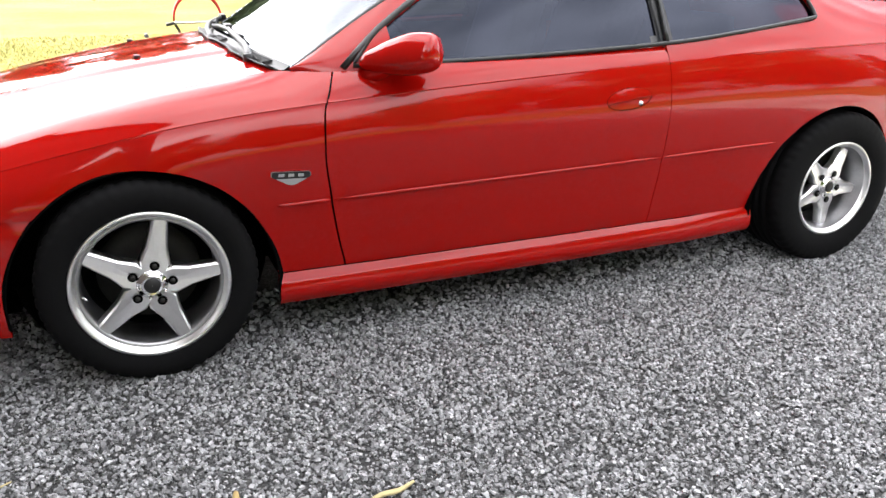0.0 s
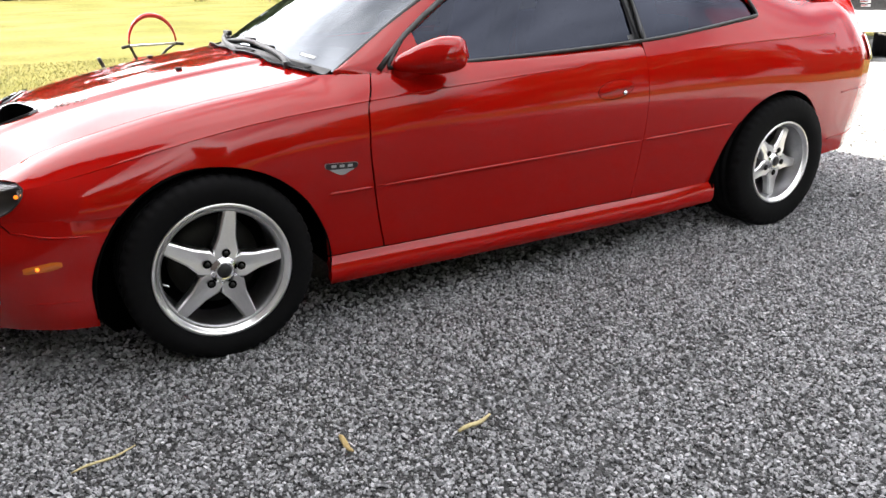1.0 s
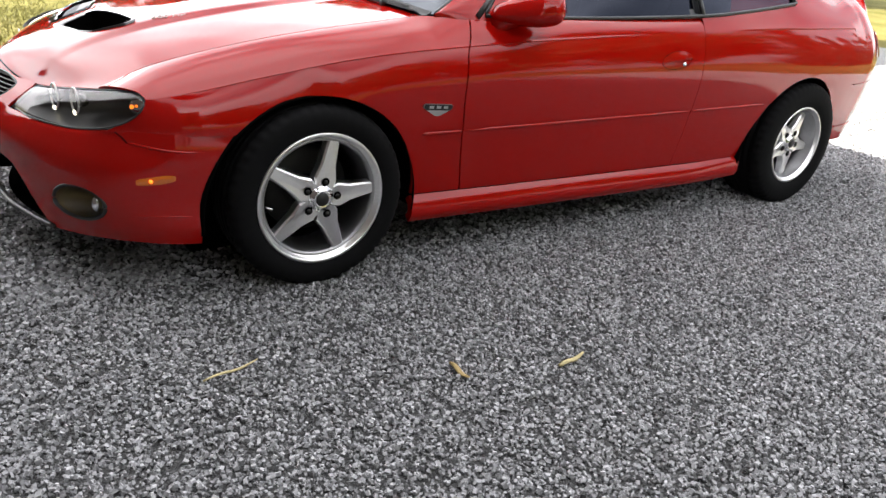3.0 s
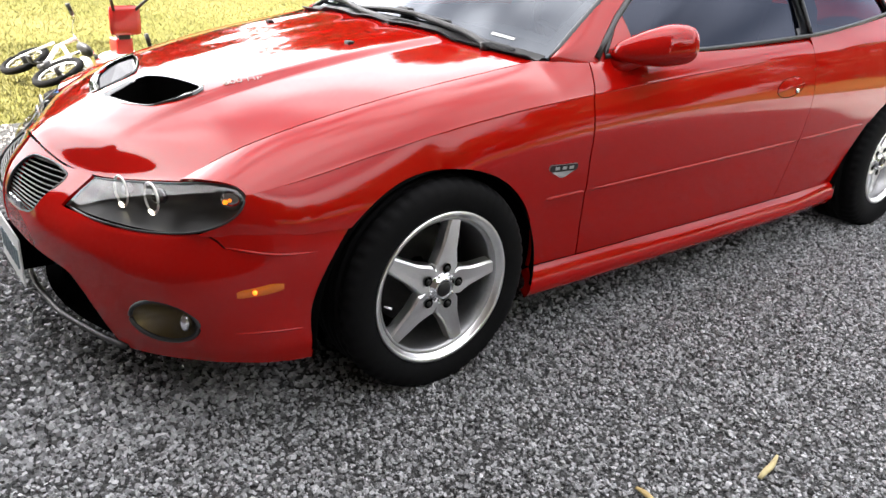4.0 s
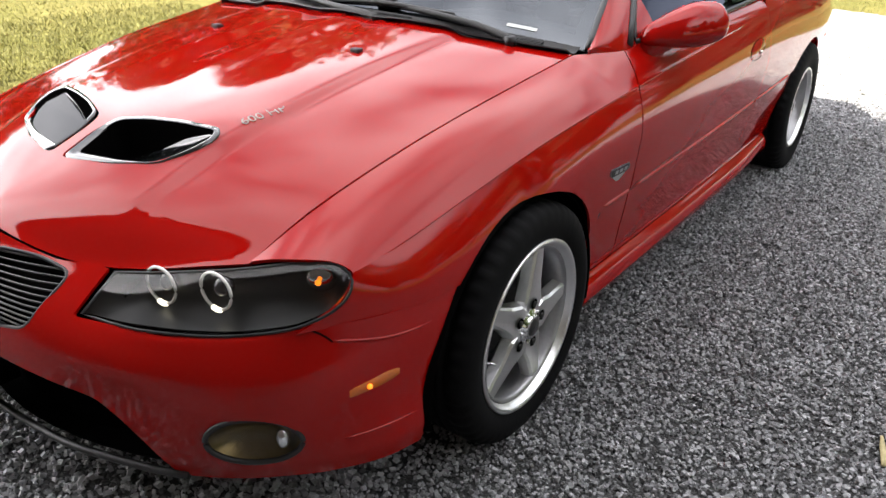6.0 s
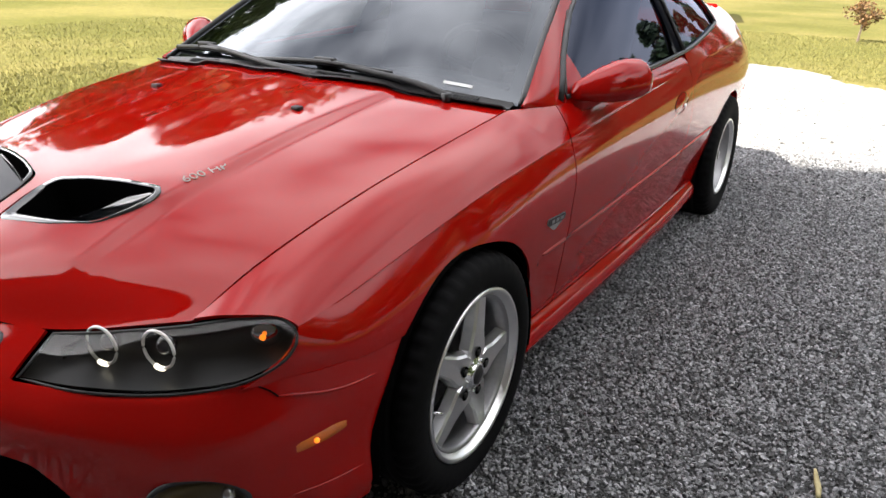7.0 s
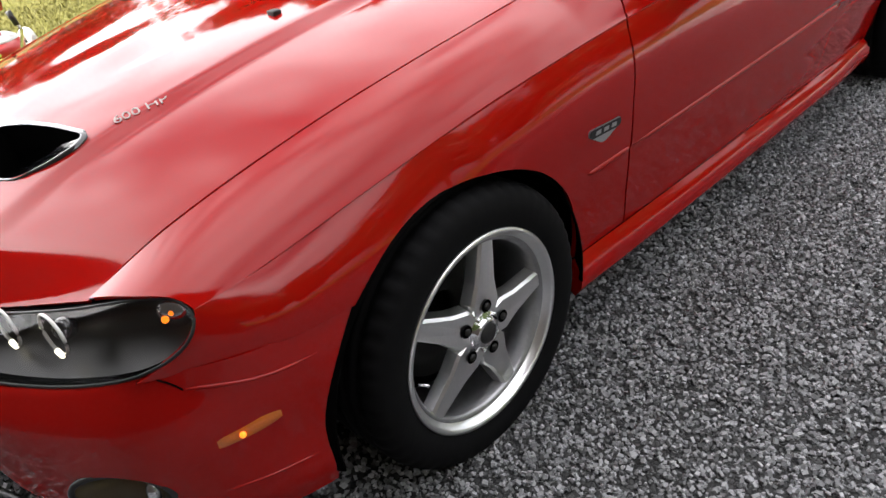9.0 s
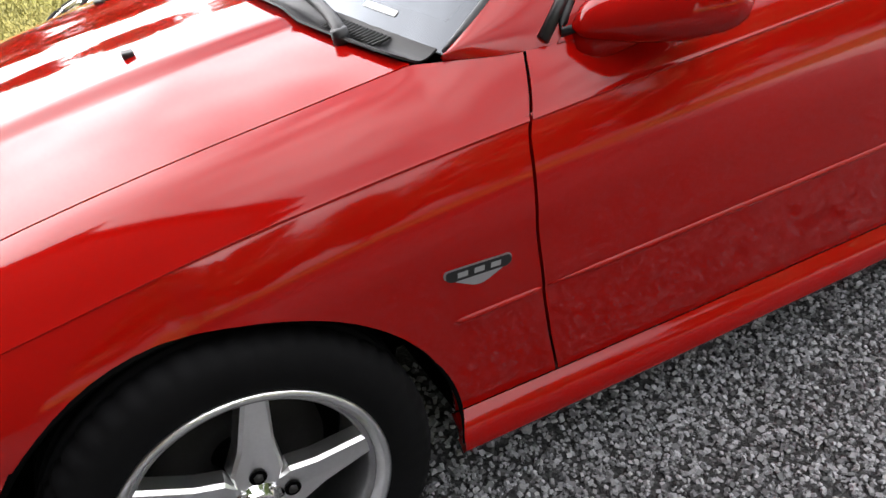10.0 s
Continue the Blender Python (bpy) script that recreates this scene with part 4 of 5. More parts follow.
a = Vector((-0.389, -0.322, hood_z(-0.389, -0.334 / (G_Y(-0.389) + YC)) + 0.0026))
b = Vector((-0.272, -0.355, hood_z(-0.272, -0.367 / (G_Y(-0.272) + YC)) + 0.0026))
c = Vector((-0.372, -0.299, hood_z(-0.372, -0.311 / (G_Y(-0.372) + YC)) + 0.0026))
letters("bonnet_lettering", "600 HP", 0.038, material("letter_vinyl", (0.36, 0.30, 0.27), 0.5), car, a, b - a, c - a)

for far in (False, True):
    def flank(x, z, lift):
        y = side(x, z) - lift
        return Vector((x, 2 * YC - y if far else y, z))

    def plaque(name, outline, lift, thick, mat, parent, label=""):
        bm = bmesh.new()
        bm.faces.new([bm.verts.new(flank(x, z, lift)) for x, z in outline])
        bmesh.ops.triangulate(bm, faces=bm.faces)
        if far:
            bmesh.ops.reverse_faces(bm, faces=bm.faces)
        return part(name, bm, mat, parent, label, thick, True, 1.0)
    shield = rounded([(0.375, 0.634), (0.496, 0.628), (0.499, 0.612), (0.446, 0.586), (0.428, 0.587), (0.373, 0.619)], 0.008, 4)
    badge = plaque("badge", shield, 0.001, 0.003, SILVER, car, "small silver and black shield badge")
    plaque("badge_field", rounded([(0.3768, 0.6325), (0.4942, 0.6268), (0.4960, 0.6125), (0.488, 0.6062), (0.384, 0.6108), (0.3755, 0.6185)], 0.008, 4), 0.0045, 0.001, BLACK, badge)
    for i in range(3):
        x = 0.397 + 0.030 * i
        plaque("badge_mark", [(x, 0.6265 - 0.0014 * i), (x + 0.018, 0.6257 - 0.0014 * i), (x + 0.017, 0.6160 - 0.0014 * i), (x - 0.001, 0.6168 - 0.0014 * i)], 0.006, 0.0008, SILVER, badge)

# ---- mirrors, handles, wipers, cowl ----
for far in (False, True):
    base, tip = Vector((0.690, -0.805, 0.932)), Vector((0.906, -0.972, 0.960))
    axis = (tip - base).normalized()
    across = axis.cross(Vector((0, 0, 1))).normalized()
    rad = smooth([0, 0.06, 0.18, 0.4, 0.65, 0.85, 0.95, 1.0], [0.006, 0.030, 0.044, 0.064, 0.076, 0.070, 0.052, 0.006])

    def shell(s, t):
        w = math.sin(t)
        return base.lerp(tip, s) + across * (rad(s) * 0.95 * math.cos(t)) + Vector((0, 0, 1)) * (rad(s) * (1.05 if w > 0 else 0.66) * w + 0.006 * s)
    mi = part("wing_mirror", place(surf(shell, [0, 0.02, 0.05] + steps(0.08, 0.92, 26) + [0.95, 0.975, 0.99, 1.0], steps(0, 2 * math.pi, 41), flip=True), far), PAINT, car, "red teardrop wing mirror")
    bm = bmesh.new()
    tube(bm, [Vector((0.715, -0.800, 0.893)), Vector((0.735, -0.822, 0.906)), Vector((0.760, -0.858, 0.925)), Vector((0.785, -0.880, 0.945))], lambda k: 0.034 - 0.006 * k, 14, flatten=1.1)
    part("mirror_foot", place(bm, far), PAINT, mi)
    sail_shape = inside([(0.655, 0.905), (0.812, 0.905), (0.806, 1.044), (0.798, 1.046)])
    part("mirror_sail", place(surf(lambda x, k: pillar(x, k) + Vector((0, -0.003, 0)), steps(0.62, 0.82, 30), steps(0, 0.75, 24), lambda q: -sail_shape(q.x, q.z)), far), PAINT, car, thick=0.012)

    def cup(t, w, sink):
        x, z = 1.657 + 0.094 * w * math.cos(t) - 0.012 * w * math.sin(t), 0.782 + 0.036 * w * math.sin(t) + 0.012 * w * math.cos(t)
        return Vector((x, side(x, z) + sink, z))
    hd = part("door_handle", place(surf(lambda t, w: cup(t, w, -0.002 - 0.006 * (1 - w * w)) if math.sin(t) > -0.15 else cup(t, w, 0.034 * (1 - w)), steps(0, 2 * math.pi, 49), steps(0.001, 1, 9)), far), PAINT, car, "red flush door handle")
    part("handle_edge", place(tube(bmesh.new(), [cup(t, 1.0, -0.0008) for t in steps(0, 2 * math.pi * 47 / 48, 48)], 0.0012, 6, True), far), DARK, hd)
    part("lock", place(rod(bmesh.new(), (1.703, side(1.703, 0.766) - 0.006, 0.766), (1.703, side(1.703, 0.766) + 0.01, 0.766), 0.0085, 14), far), CHROME, hd)


def cowl(u, v):
    a, b = hood(1, v), wind(0, v * 0.985)
    q = a.lerp(b, u)
    return q + Vector((0, 0, -0.012 * math.sin(math.pi * u) + 0.004))


# unseen dark panel added under the nose to darken the intake and ground
part("shade_tray", surf(lambda u, v: Vector((lerp(-0.84 + 0.16 * v * v, -0.40, u), YC + 0.55 * v, 0.15)), steps(0, 1, 4), steps(-1, 1, 16)), DARK, car, thick=0.004)
cw = part("cowl", surf(cowl, steps(-0.25, 1, 8), steps(-0.99, 0.99, 61), flip=True), BLACK, car, "black plastic cowl below the windscreen", thick=0.004)
for v0, v1, n in ((-0.86, -0.66, 16), (-0.30, -0.14, 12), (0.50, 0.72, 14)):
    for i in range(n):
        v = lerp(v0, v1, i / (n - 1))
        bm = rod(bmesh.new(), cowl(0.15, v) + Vector((0, 0, 0.004)), cowl(0.80, v) + Vector((0, 0, 0.008)), 0.0026, 6)
        part("vent_rib", bm, BLACK, cw)
for points, arm in ((((0.386, 0.215), (0.392, -0.076), (0.422, -0.350)), ((0.398, -0.090, 0.995), (0.392, -0.19, 0.985), (0.402, -0.41, 0.962), (0.395, -0.53, 0.938), (0.392, -0.545, 0.915))),
                    (((0.545, 0.770), (0.459, 0.510), (0.400, 0.245)), ((0.462, 0.500, 0.990), (0.385, 0.280, 0.985), (0.345, 0.10, 0.972), (0.335, -0.075, 0.958), (0.340, -0.095, 0.935)))):
    def on_glass(x, y):
        v = (y - YC) / 0.765
        u = (x - 0.375 - 0.125 * v * v) / 0.71
        return wind(min(max(u, 0.0), 1), v)
    lift = Vector((-0.008, 0, 0.014))
    ends = [on_glass(*points[0]) + lift, on_glass(*points[1]) + lift + Vector((-0.004, 0, 0.006)), on_glass(*points[2]) + lift]
    blade = spline(ends)
    wp = part("wiper", tube(bmesh.new(), [blade(k) for k in steps(0, 1, 16)], 0.008, 8, flatten=0.8), BLACK, car, "black wiper arm and blade")
    part("blade_rubber", tube(bmesh.new(), [blade(k) + Vector((0.006, 0, -0.010)) for k in steps(0, 1, 16)], 0.004, 6), RUBBER, wp)
    part("wiper_arm", tube(bmesh.new(), [spline(arm)(k) for k in steps(0, 1, 16)], lambda k: 0.007 + 0.008 * k, 8), BLACK, wp)
    bm = bmesh.new()
    h = Vector(arm[0])
    box(bm, h + Vector((-0.012, -0.040, -0.012)), h + Vector((0.012, 0.035, 0.010)), 0.006)
    part("blade_clip", bm, BLACK, wp)
    part("wiper_pivot", rod(bmesh.new(), arm[-1], Vector(arm[-1]) + Vector((-0.004, 0, 0.030)), 0.016, 12), BLACK, wp)

# dark joints below the bonnet's front edge, over the lamps and the nose
for far in (False, True):
    def shroud(s, w):
        a = lamp_top(s)
        b = hood(0.0, (a.y - YC) / (0.60 if a.y > -0.6 else 0.64))
        return a.lerp(b, w) + Vector((0.012, 0.004, -0.006))
    part("lamp_shroud", place(surf(shroud, steps(0.02, 0.80, 24), steps(-0.15, 1.1, 5)), far), DARK, car)

    def brow(s, w):
        a = nose(lerp(0.0, 0.30, s), 1.0)
        b = hood(0.0, (a.y - YC) / 0.56)
        return a.lerp(b, w) + Vector((0.014, 0, -0.008))
    part("nose_joint", place(surf(brow, steps(0, 1, 20), steps(-0.2, 1.2, 5)), far), DARK, car)

# tail lamps
for far in (False, True):
    part("tail_light", place(surf(lambda u, z: tail(u, z) + Vector((0.004, -0.004, 0)), steps(0.40, 0.80, 20), steps(0.775, 0.905, 8), flip=True), far), material("red_lens", (0.20, 0.006, 0.005), 0.1, coat=1.0), car, "red tail lamp", 0.004)
part("exhaust", rod(bmesh.new(), (3.70, -0.42, 0.26), (3.90, -0.42, 0.26), 0.035, 20), CHROME, car)

# ---- inside the car ----
def dash(u, v):
    x = lerp(0.42, 0.86, u)
    return Vector((x, YC + (0.56 + 0.14 * u) * v, 0.905 - 0.012 * math.cos(6 * u) - 0.18 * max(0, u - 0.75) * 4 + 0.030 * math.exp(-((v + 0.5) / 0.28) ** 2) * math.sin(math.pi * u)))


part("dashboard", surf(dash, steps(0, 1, 24), steps(-1, 1, 40), flip=True), DASH, car, thick=0.02)
axis = Vector((0.86, 0, 0.5)).normalized()
sw = part("steering_wheel", ring_at((0.985, -0.37, 0.930), axis, 0.185, 0.015, 36), DASH, car)
bm = bmesh.new()
bmesh.ops.create_uvsphere(bm, u_segments=16, v_segments=10, radius=1, matrix=Matrix.Translation((0.975, -0.37, 0.925)) @ Matrix.Diagonal((0.03, 0.07, 0.06, 1)))
part("hub", bm, DASH, sw)
for a in (0.2, 2.94, 4.71):
    x = Vector((0, 0, 1)).cross(axis).normalized()
    y = axis.cross(x)
    e = Vector((0.985, -0.37, 0.930)) + 0.18 * (math.cos(a) * x + math.sin(a) * y)
    part("spoke", rod(bmesh.new(), (0.975, -0.37, 0.925), e, 0.012, 8), DASH, sw)
for y in (-0.37, 0.394):
    bm = bmesh.new()
    box(bm, (1.25, y - 0.25, 0.60), (1.75, y + 0.25, 0.76), 0.05)
    seat = part("front_seat", bm, CLOTH, car)
    bm = bmesh.new()
    box(bm, (-0.07, -0.24, 0.0), (0.07, 0.24, 0.56), 0.06, pose(1.74, y, 0.68, 0, 18, 0))
    part("backrest", bm, CLOTH, seat)
    bm = bmesh.new()
    box(bm, (-0.05, -0.14, 0.0), (0.05, 0.14, 0.19), 0.045, pose(1.93, y, 1.225 - 0.04, 0, 14, 0))
    part("headrest", bm, CLOTH, seat)
bm = bmesh.new()
box(bm, (2.20, -0.58, 0.62), (2.42, 0.60, 1.04), 0.06)
part("rear_seat", bm, CLOTH, car)
bm = bmesh.new()
box(bm, (-0.02, -0.11, -0.035), (0.02, 0.11, 0.035), 0.012, pose(1.10, YC, 1.245, 0, -8, 0))
part("rear_view_mirror", bm, DASH, car)
part("headliner", surf(lambda u, v: roof(u, v) + Vector((0, 0, -0.035)), steps(0.02, 0.98, 10), steps(-0.97, 0.97, 16), flip=True), DASH, car)
for far in (False, True):
    part("door_card", place(surf(lambda x, z: Vector((x, side(x, 0.7) + 0.15, z)), steps(0.90, 2.3, 10), steps(0.30, 0.925, 6), flip=True), far), DASH, car, thick=0.004)


# ---- ground ----
def gravel_material(name, light, dark, scale, shade_tone):
    m = bpy.data.materials.new(name)
    m.use_nodes = True
    n, l = m.node_tree.nodes, m.node_tree.links
    p = n["Principled BSDF"]
    p.inputs["Roughness"].default_value = 0.9
    at = n.new("ShaderNodeTexCoord")
    cells = n.new("ShaderNodeTexVoronoi")
    cells.inputs["Scale"].default_value = scale
    edges = n.new("ShaderNodeTexVoronoi")
    edges.feature = "DISTANCE_TO_EDGE"
    edges.inputs["Scale"].default_value = scale
    broad = n.new("ShaderNodeTexNoise")
    broad.inputs["Scale"].default_value, broad.inputs["Detail"].default_value = 0.7, 5
    for t in (cells, edges, broad):
        l.new(at.outputs["Object"], t.inputs["Vector"])
    grey = n.new("ShaderNodeSeparateColor")
    l.new(cells.outputs["Color"], grey.inputs["Color"])
    ramp = n.new("ShaderNodeMix")
    ramp.data_type = "RGBA"
    ramp.inputs["A"].default_value, ramp.inputs["B"].default_value = (*dark, 1), (*light, 1)
    l.new(grey.outputs["Red"], ramp.inputs["Factor"])
    # sun and shade put into the colour: dark by the car, pale past the shade edge
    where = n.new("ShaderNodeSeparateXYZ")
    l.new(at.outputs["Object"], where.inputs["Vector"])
    sun_ramp = n.new("ShaderNodeMapRange")
    sun_ramp.inputs["From Min"].default_value, sun_ramp.inputs["From Max"].default_value = 3.2, 5.2
    sun_ramp.inputs["To Min"].default_value = shade_tone
    l.new(where.outputs["X"], sun_ramp.inputs["Value"])
    gap = n.new("ShaderNodeMapRange")
    gap.inputs["From Max"].default_value, gap.inputs["To Min"].default_value = 0.12, 0.35
    l.new(edges.outputs["Distance"], gap.inputs["Value"])
    wide = n.new("ShaderNodeMapRange")
    wide.inputs["From Min"].default_value, wide.inputs["From Max"].default_value = 0.3, 0.7
    wide.inputs["To Min"].default_value, wide.inputs["To Max"].default_value = 0.82, 1.12
    l.new(broad.outputs["Fac"], wide.inputs["Value"])
    both = n.new("ShaderNodeMath")
    both.operation = "MULTIPLY"
    l.new(gap.outputs["Result"], both.inputs[0])
    l.new(wide.outputs["Result"], both.inputs[1])
    tone = n.new("ShaderNodeMix")
    tone.data_type, tone.blend_type = "RGBA", "MULTIPLY"
    tone.inputs["Factor"].default_value = 1
    l.new(ramp.outputs["Result"], tone.inputs["A"])
    lit_tone = n.new("ShaderNodeMath")
    lit_tone.operation = "MULTIPLY"
    l.new(both.outputs[0], lit_tone.inputs[0])
    l.new(sun_ramp.outputs["Result"], lit_tone.inputs[1])
    l.new(lit_tone.outputs[0], tone.inputs["B"])
    l.new(tone.outputs["Result"], p.inputs["Base Color"])
    rise = n.new("ShaderNodeBump")
    rise.inputs["Distance"].default_value = 0.012
    l.new(edges.outputs["Distance"], rise.inputs["Height"])
    l.new(rise.outputs["Normal"], p.inputs["Normal"])
    return m


# the low last factor paints deep shade between the loose stones near the car
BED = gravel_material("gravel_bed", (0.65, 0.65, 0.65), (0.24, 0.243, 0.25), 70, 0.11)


def sheet(name, poly, z, mat, label):
    bm = bmesh.new()
    bm.faces.new([bm.verts.new((x, y, z)) for x, y in poly])
    bmesh.ops.triangulate(bm, faces=bm.faces)
    bmesh.ops.recalc_face_normals(bm, faces=bm.faces)
    if bm.faces[:][0].normal.z < 0:
        bmesh.ops.reverse_faces(bm, faces=bm.faces)
    return tagged(part(name, bm, mat, flat=True), label, "ground", kind="structure")


sheet("ground", [(-900, -900), (900, -900), (900, 900), (-900, 900)], -0.03, GRASS, "sunlit lawn of dry yellow-green grass")
EDGE = [(-14, -8.5), (-14, 3.1), (-3, 3.0), (-0.4, 2.95), (2.0, 3.3), (5, 4.2), (9, 6.2), (13.3, 8.0), (14.5, 6.0), (13.0, 2.5), (10.3, 0.5), (9.8, -0.5), (8.7, -1.45), (8.2, -4), (8.8, -8.5)]
drive = spline([(x, y, 0) for x, y in EDGE + EDGE[:1]])
rnd = random.Random(4)
outline = [(q.x + rnd.uniform(-0.09, 0.09), q.y + rnd.uniform(-0.09, 0.09)) for q in (drive(i / 300) for i in range(300))]
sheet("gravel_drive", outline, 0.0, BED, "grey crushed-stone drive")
in_drive = inside(outline)


def scatter(name, verts, faces, mat, label, category):
    me = bpy.data.meshes.new(name)
    me.vertices.add(len(verts))
    me.vertices.foreach_set("co", verts.astype(np.float32).ravel())
    k = faces.shape[1]
    me.loops.add(faces.size)
    me.loops.foreach_set("vertex_index", faces.astype(np.int32).ravel())
    me.polygons.add(len(faces))
    me.polygons.foreach_set("loop_start", np.arange(0, faces.size, k, dtype=np.int32))
    me.update(calc_edges=True)
    me.shade_flat()
    me.validate()
    me.materials.append(mat)
    return tagged(new(name, me), label, category, kind="stuff")


def stones(rng, x0, x1, y0, y1, per_m2, small, large):
    """Angular chips: jittered boxes, turned at random and bedded in the ground."""
    n = int((x1 - x0) * (y1 - y0) * per_m2)
    corner = np.array([[-1, -1, -1], [1, -1, -1], [1, 1, -1], [-1, 1, -1], [-1, -1, 1], [1, -1, 1], [1, 1, 1], [-1, 1, 1]], float)
    size = rng.uniform(small, large, (n, 1, 1)) * rng.uniform(0.6, 1.25, (n, 1, 3)) * np.array([1, 1, 0.8])
    shape = corner[None] * size * rng.uniform(0.55, 1.0, (n, 8, 3))
    q = rng.normal(size=(n, 4)) * np.array([1, 0.5, 0.5, 1])
    q /= np.linalg.norm(q, axis=1, keepdims=True)
    w, x, y, z = q.T
    rot = np.stack([np.stack([1 - 2 * (y * y + z * z), 2 * (x * y - z * w), 2 * (x * z + y * w)], -1),
                    np.stack([2 * (x * y + z * w), 1 - 2 * (x * x + z * z), 2 * (y * z - x * w)], -1),
                    np.stack([2 * (x * z - y * w), 2 * (y * z + x * w), 1 - 2 * (x * x + y * y)], -1)], 1)
    shape = np.einsum("nij,nkj->nki", rot, shape)
    at = np.stack([rng.uniform(x0, x1, n), rng.uniform(y0, y1, n), rng.uniform(-0.004, 0.008, n)], -1)
    f = np.array([[4, 5, 6, 7], [0, 1, 5, 4], [1, 2, 6, 5], [2, 3, 7, 6], [3, 0, 4, 7]])
    return (shape + at[:, None]).reshape(-1, 3), n, f


def stone_field(name, boxes, per_m2, small, large, seed, label, mat=STONE):
    rng = np.random.default_rng(seed)
    vs, fs, base = [], [], 0
    for b in boxes:
        v, n, f = stones(rng, *b, per_m2, small, large)
        vs.append(v)
        fs.append((f[None] + 8 * np.arange(n)[:, None, None] + base).reshape(-1, 4))
        base += 8 * n
    return scatter(name, np.concatenate(vs), np.concatenate(fs), mat, label, "gravel")


stone_field("gravel", [(-1.5, 3.4, -2.6, -0.72)], 12000, 0.0030, 0.0074, 11, "loose grey crushed stones around the car")
stone_field("gravel", [(-2.2, 5.0, -3.3, -2.6), (3.4, 4.6, -2.6, 0.6), (-2.2, -0.4, -0.72, 1.6), (-1.5, 3.9, -0.72, -0.35)], 4600, 0.0042, 0.0100, 12, "loose grey crushed stones farther out on the drive")
stone_field("gravel", [(-3.0, 7.0, -5.0, -3.3), (-2.2, -1.5, -2.6, -0.72), (-0.4, 3.4, 0.9, 1.6)], 800, 0.0060, 0.0130, 13, "sparse grey crushed stones at the edges of the drive")
# stones beyond the shade edge get the lighter colour that stands for sun
stone_field("gravel", [(4.6, 8.6, -3.3, 2.4), (-2.2, 3.4, 1.6, 2.9)], 500, 0.0060, 0.0130, 14, "stones in a paler, sunlit colour out on the drive", SUNLIT_STONE)

# fallen twigs and leaves
STRAW = material("dry_straw", (0.42, 0.36, 0.18), 0.7, grain=0.3, scale=80)
LEAF_DRY = material("dry_leaf", (0.34, 0.25, 0.10), 0.7, grain=0.3, scale=60)
for name, a, b, r, mat, label in (
        ("twig", (0.413, -1.705, 0.014), (0.533, -1.683, 0.018), 0.0060, STRAW, "short dry husk lying on the gravel"),
        ("grass_stalk", (-0.560, -1.345, 0.014), (-0.392, -1.306, 0.018), 0.0034, STRAW, "dry yellow stalk lying on the gravel"),
        ("dry_leaf", (0.115, -1.549, 0.014), (0.113, -1.647, 0.018), 0.006, LEAF_DRY, "small curled brown leaf on the gravel")):
    a, b = Vector(a), Vector(b)
    n = (b - a).cross(Vector((0, 0, 1))).normalized()
    pts = [a.lerp(b, k) + n * 0.003 * math.sin(3 * k) + Vector((0, 0, 0.004 * math.sin(7 * k))) for k in steps(0, 1, 9)]
    tagged(part(name, tube(bmesh.new(), pts, lambda k: r * (0.35 + 0.65 * math.sin(math.pi * min(1, 0.15 + 0.8 * k))), 7, flatten=1.5), mat), label, name.split("_")[-1])

# grass blades where the lawn comes near
def blades(name, spots, seed, tall, label):
    rng = np.random.default_rng(seed)
    at = np.concatenate([np.stack([rng.uniform(x0, x1, n), rng.uniform(y0, y1, n)], -1) for x0, x1, y0, y1, n in spots])
    keep = np.array([in_drive(*q) > 0.02 for q in at])
    at = at[keep]
    n = len(at)
    ang, lean = rng.uniform(0, 6.283, n), rng.normal(0, 0.5, (n, 2))
    h, w = rng.uniform(0.4, 1.0, n) * tall, rng.uniform(0.003, 0.006, n)
    d = np.stack([np.cos(ang), np.sin(ang)], -1) * w[:, None]
    base = np.full((n, 1), -0.03)
    v = np.stack([np.c_[at - d, base], np.c_[at + d, base], np.c_[at + lean * h[:, None], -0.03 + h[:, None]]], 1).reshape(-1, 3)
    return scatter(name, v, np.arange(3 * n).reshape(-1, 3), BLADE, label, "grass")


blades("grass", [(-3, 4.5, 3.0, 6.5, 52000), (-3, 9, 6.5, 11, 30000), (9.3, 16, -4, 2.2, 40000)], 21, 0.042, "short sunlit lawn grass beside the drive")

# ---- buildings ----
SIDING = material("house_siding", (0.055, 0.042, 0.034), 0.8, grain=0.15, scale=20, stain=0.15, stain_scale=0.8)
SHINGLE = material("roof_shingle", (0.07, 0.065, 0.06), 0.9, grain=0.4, scale=18, stain=0.2, bump=0.01)
WHITE = material("white_siding", (0.80, 0.80, 0.77), 0.6, grain=0.06, scale=30, stain=0.08, stain_scale=0.7)
BROWN = material("brown_trim", (0.20, 0.13, 0.08), 0.6, grain=0.3, scale=30)
PANE = material("window_pane", (0.012, 0.014, 0.018), 0.05, spec=0.35)

house = thing("house", "tall house with plain dark brown siding and low hipped roof", "house")
FOOT = [(-1.75, -4.6), (-4.74, 2.89), (-4.40, 3.43), (-9.80, 5.60), (-9.60, -8.0)]
bm = bmesh.new()
low = [bm.verts.new((x, y, -0.1)) for x, y in FOOT]
high = [bm.verts.new((x, y, 10.28)) for x, y in FOOT]
for k in range(5):
    bm.faces.new((low[k], low[(k + 1) % 5], high[(k + 1) % 5], high[k]))
bm.faces.new(high)
bmesh.ops.recalc_face_normals(bm, faces=bm.faces)
part("wall", bm, SIDING, house, flat=True)
bm = bmesh.new()
eave = [bm.verts.new((x + (x + 6.9) * 0.15, y + (y - 0.4) * 0.15, 10.29)) for x, y in FOOT]
rim = [bm.verts.new((v.co.x, v.co.y, 10.4)) for v in eave]
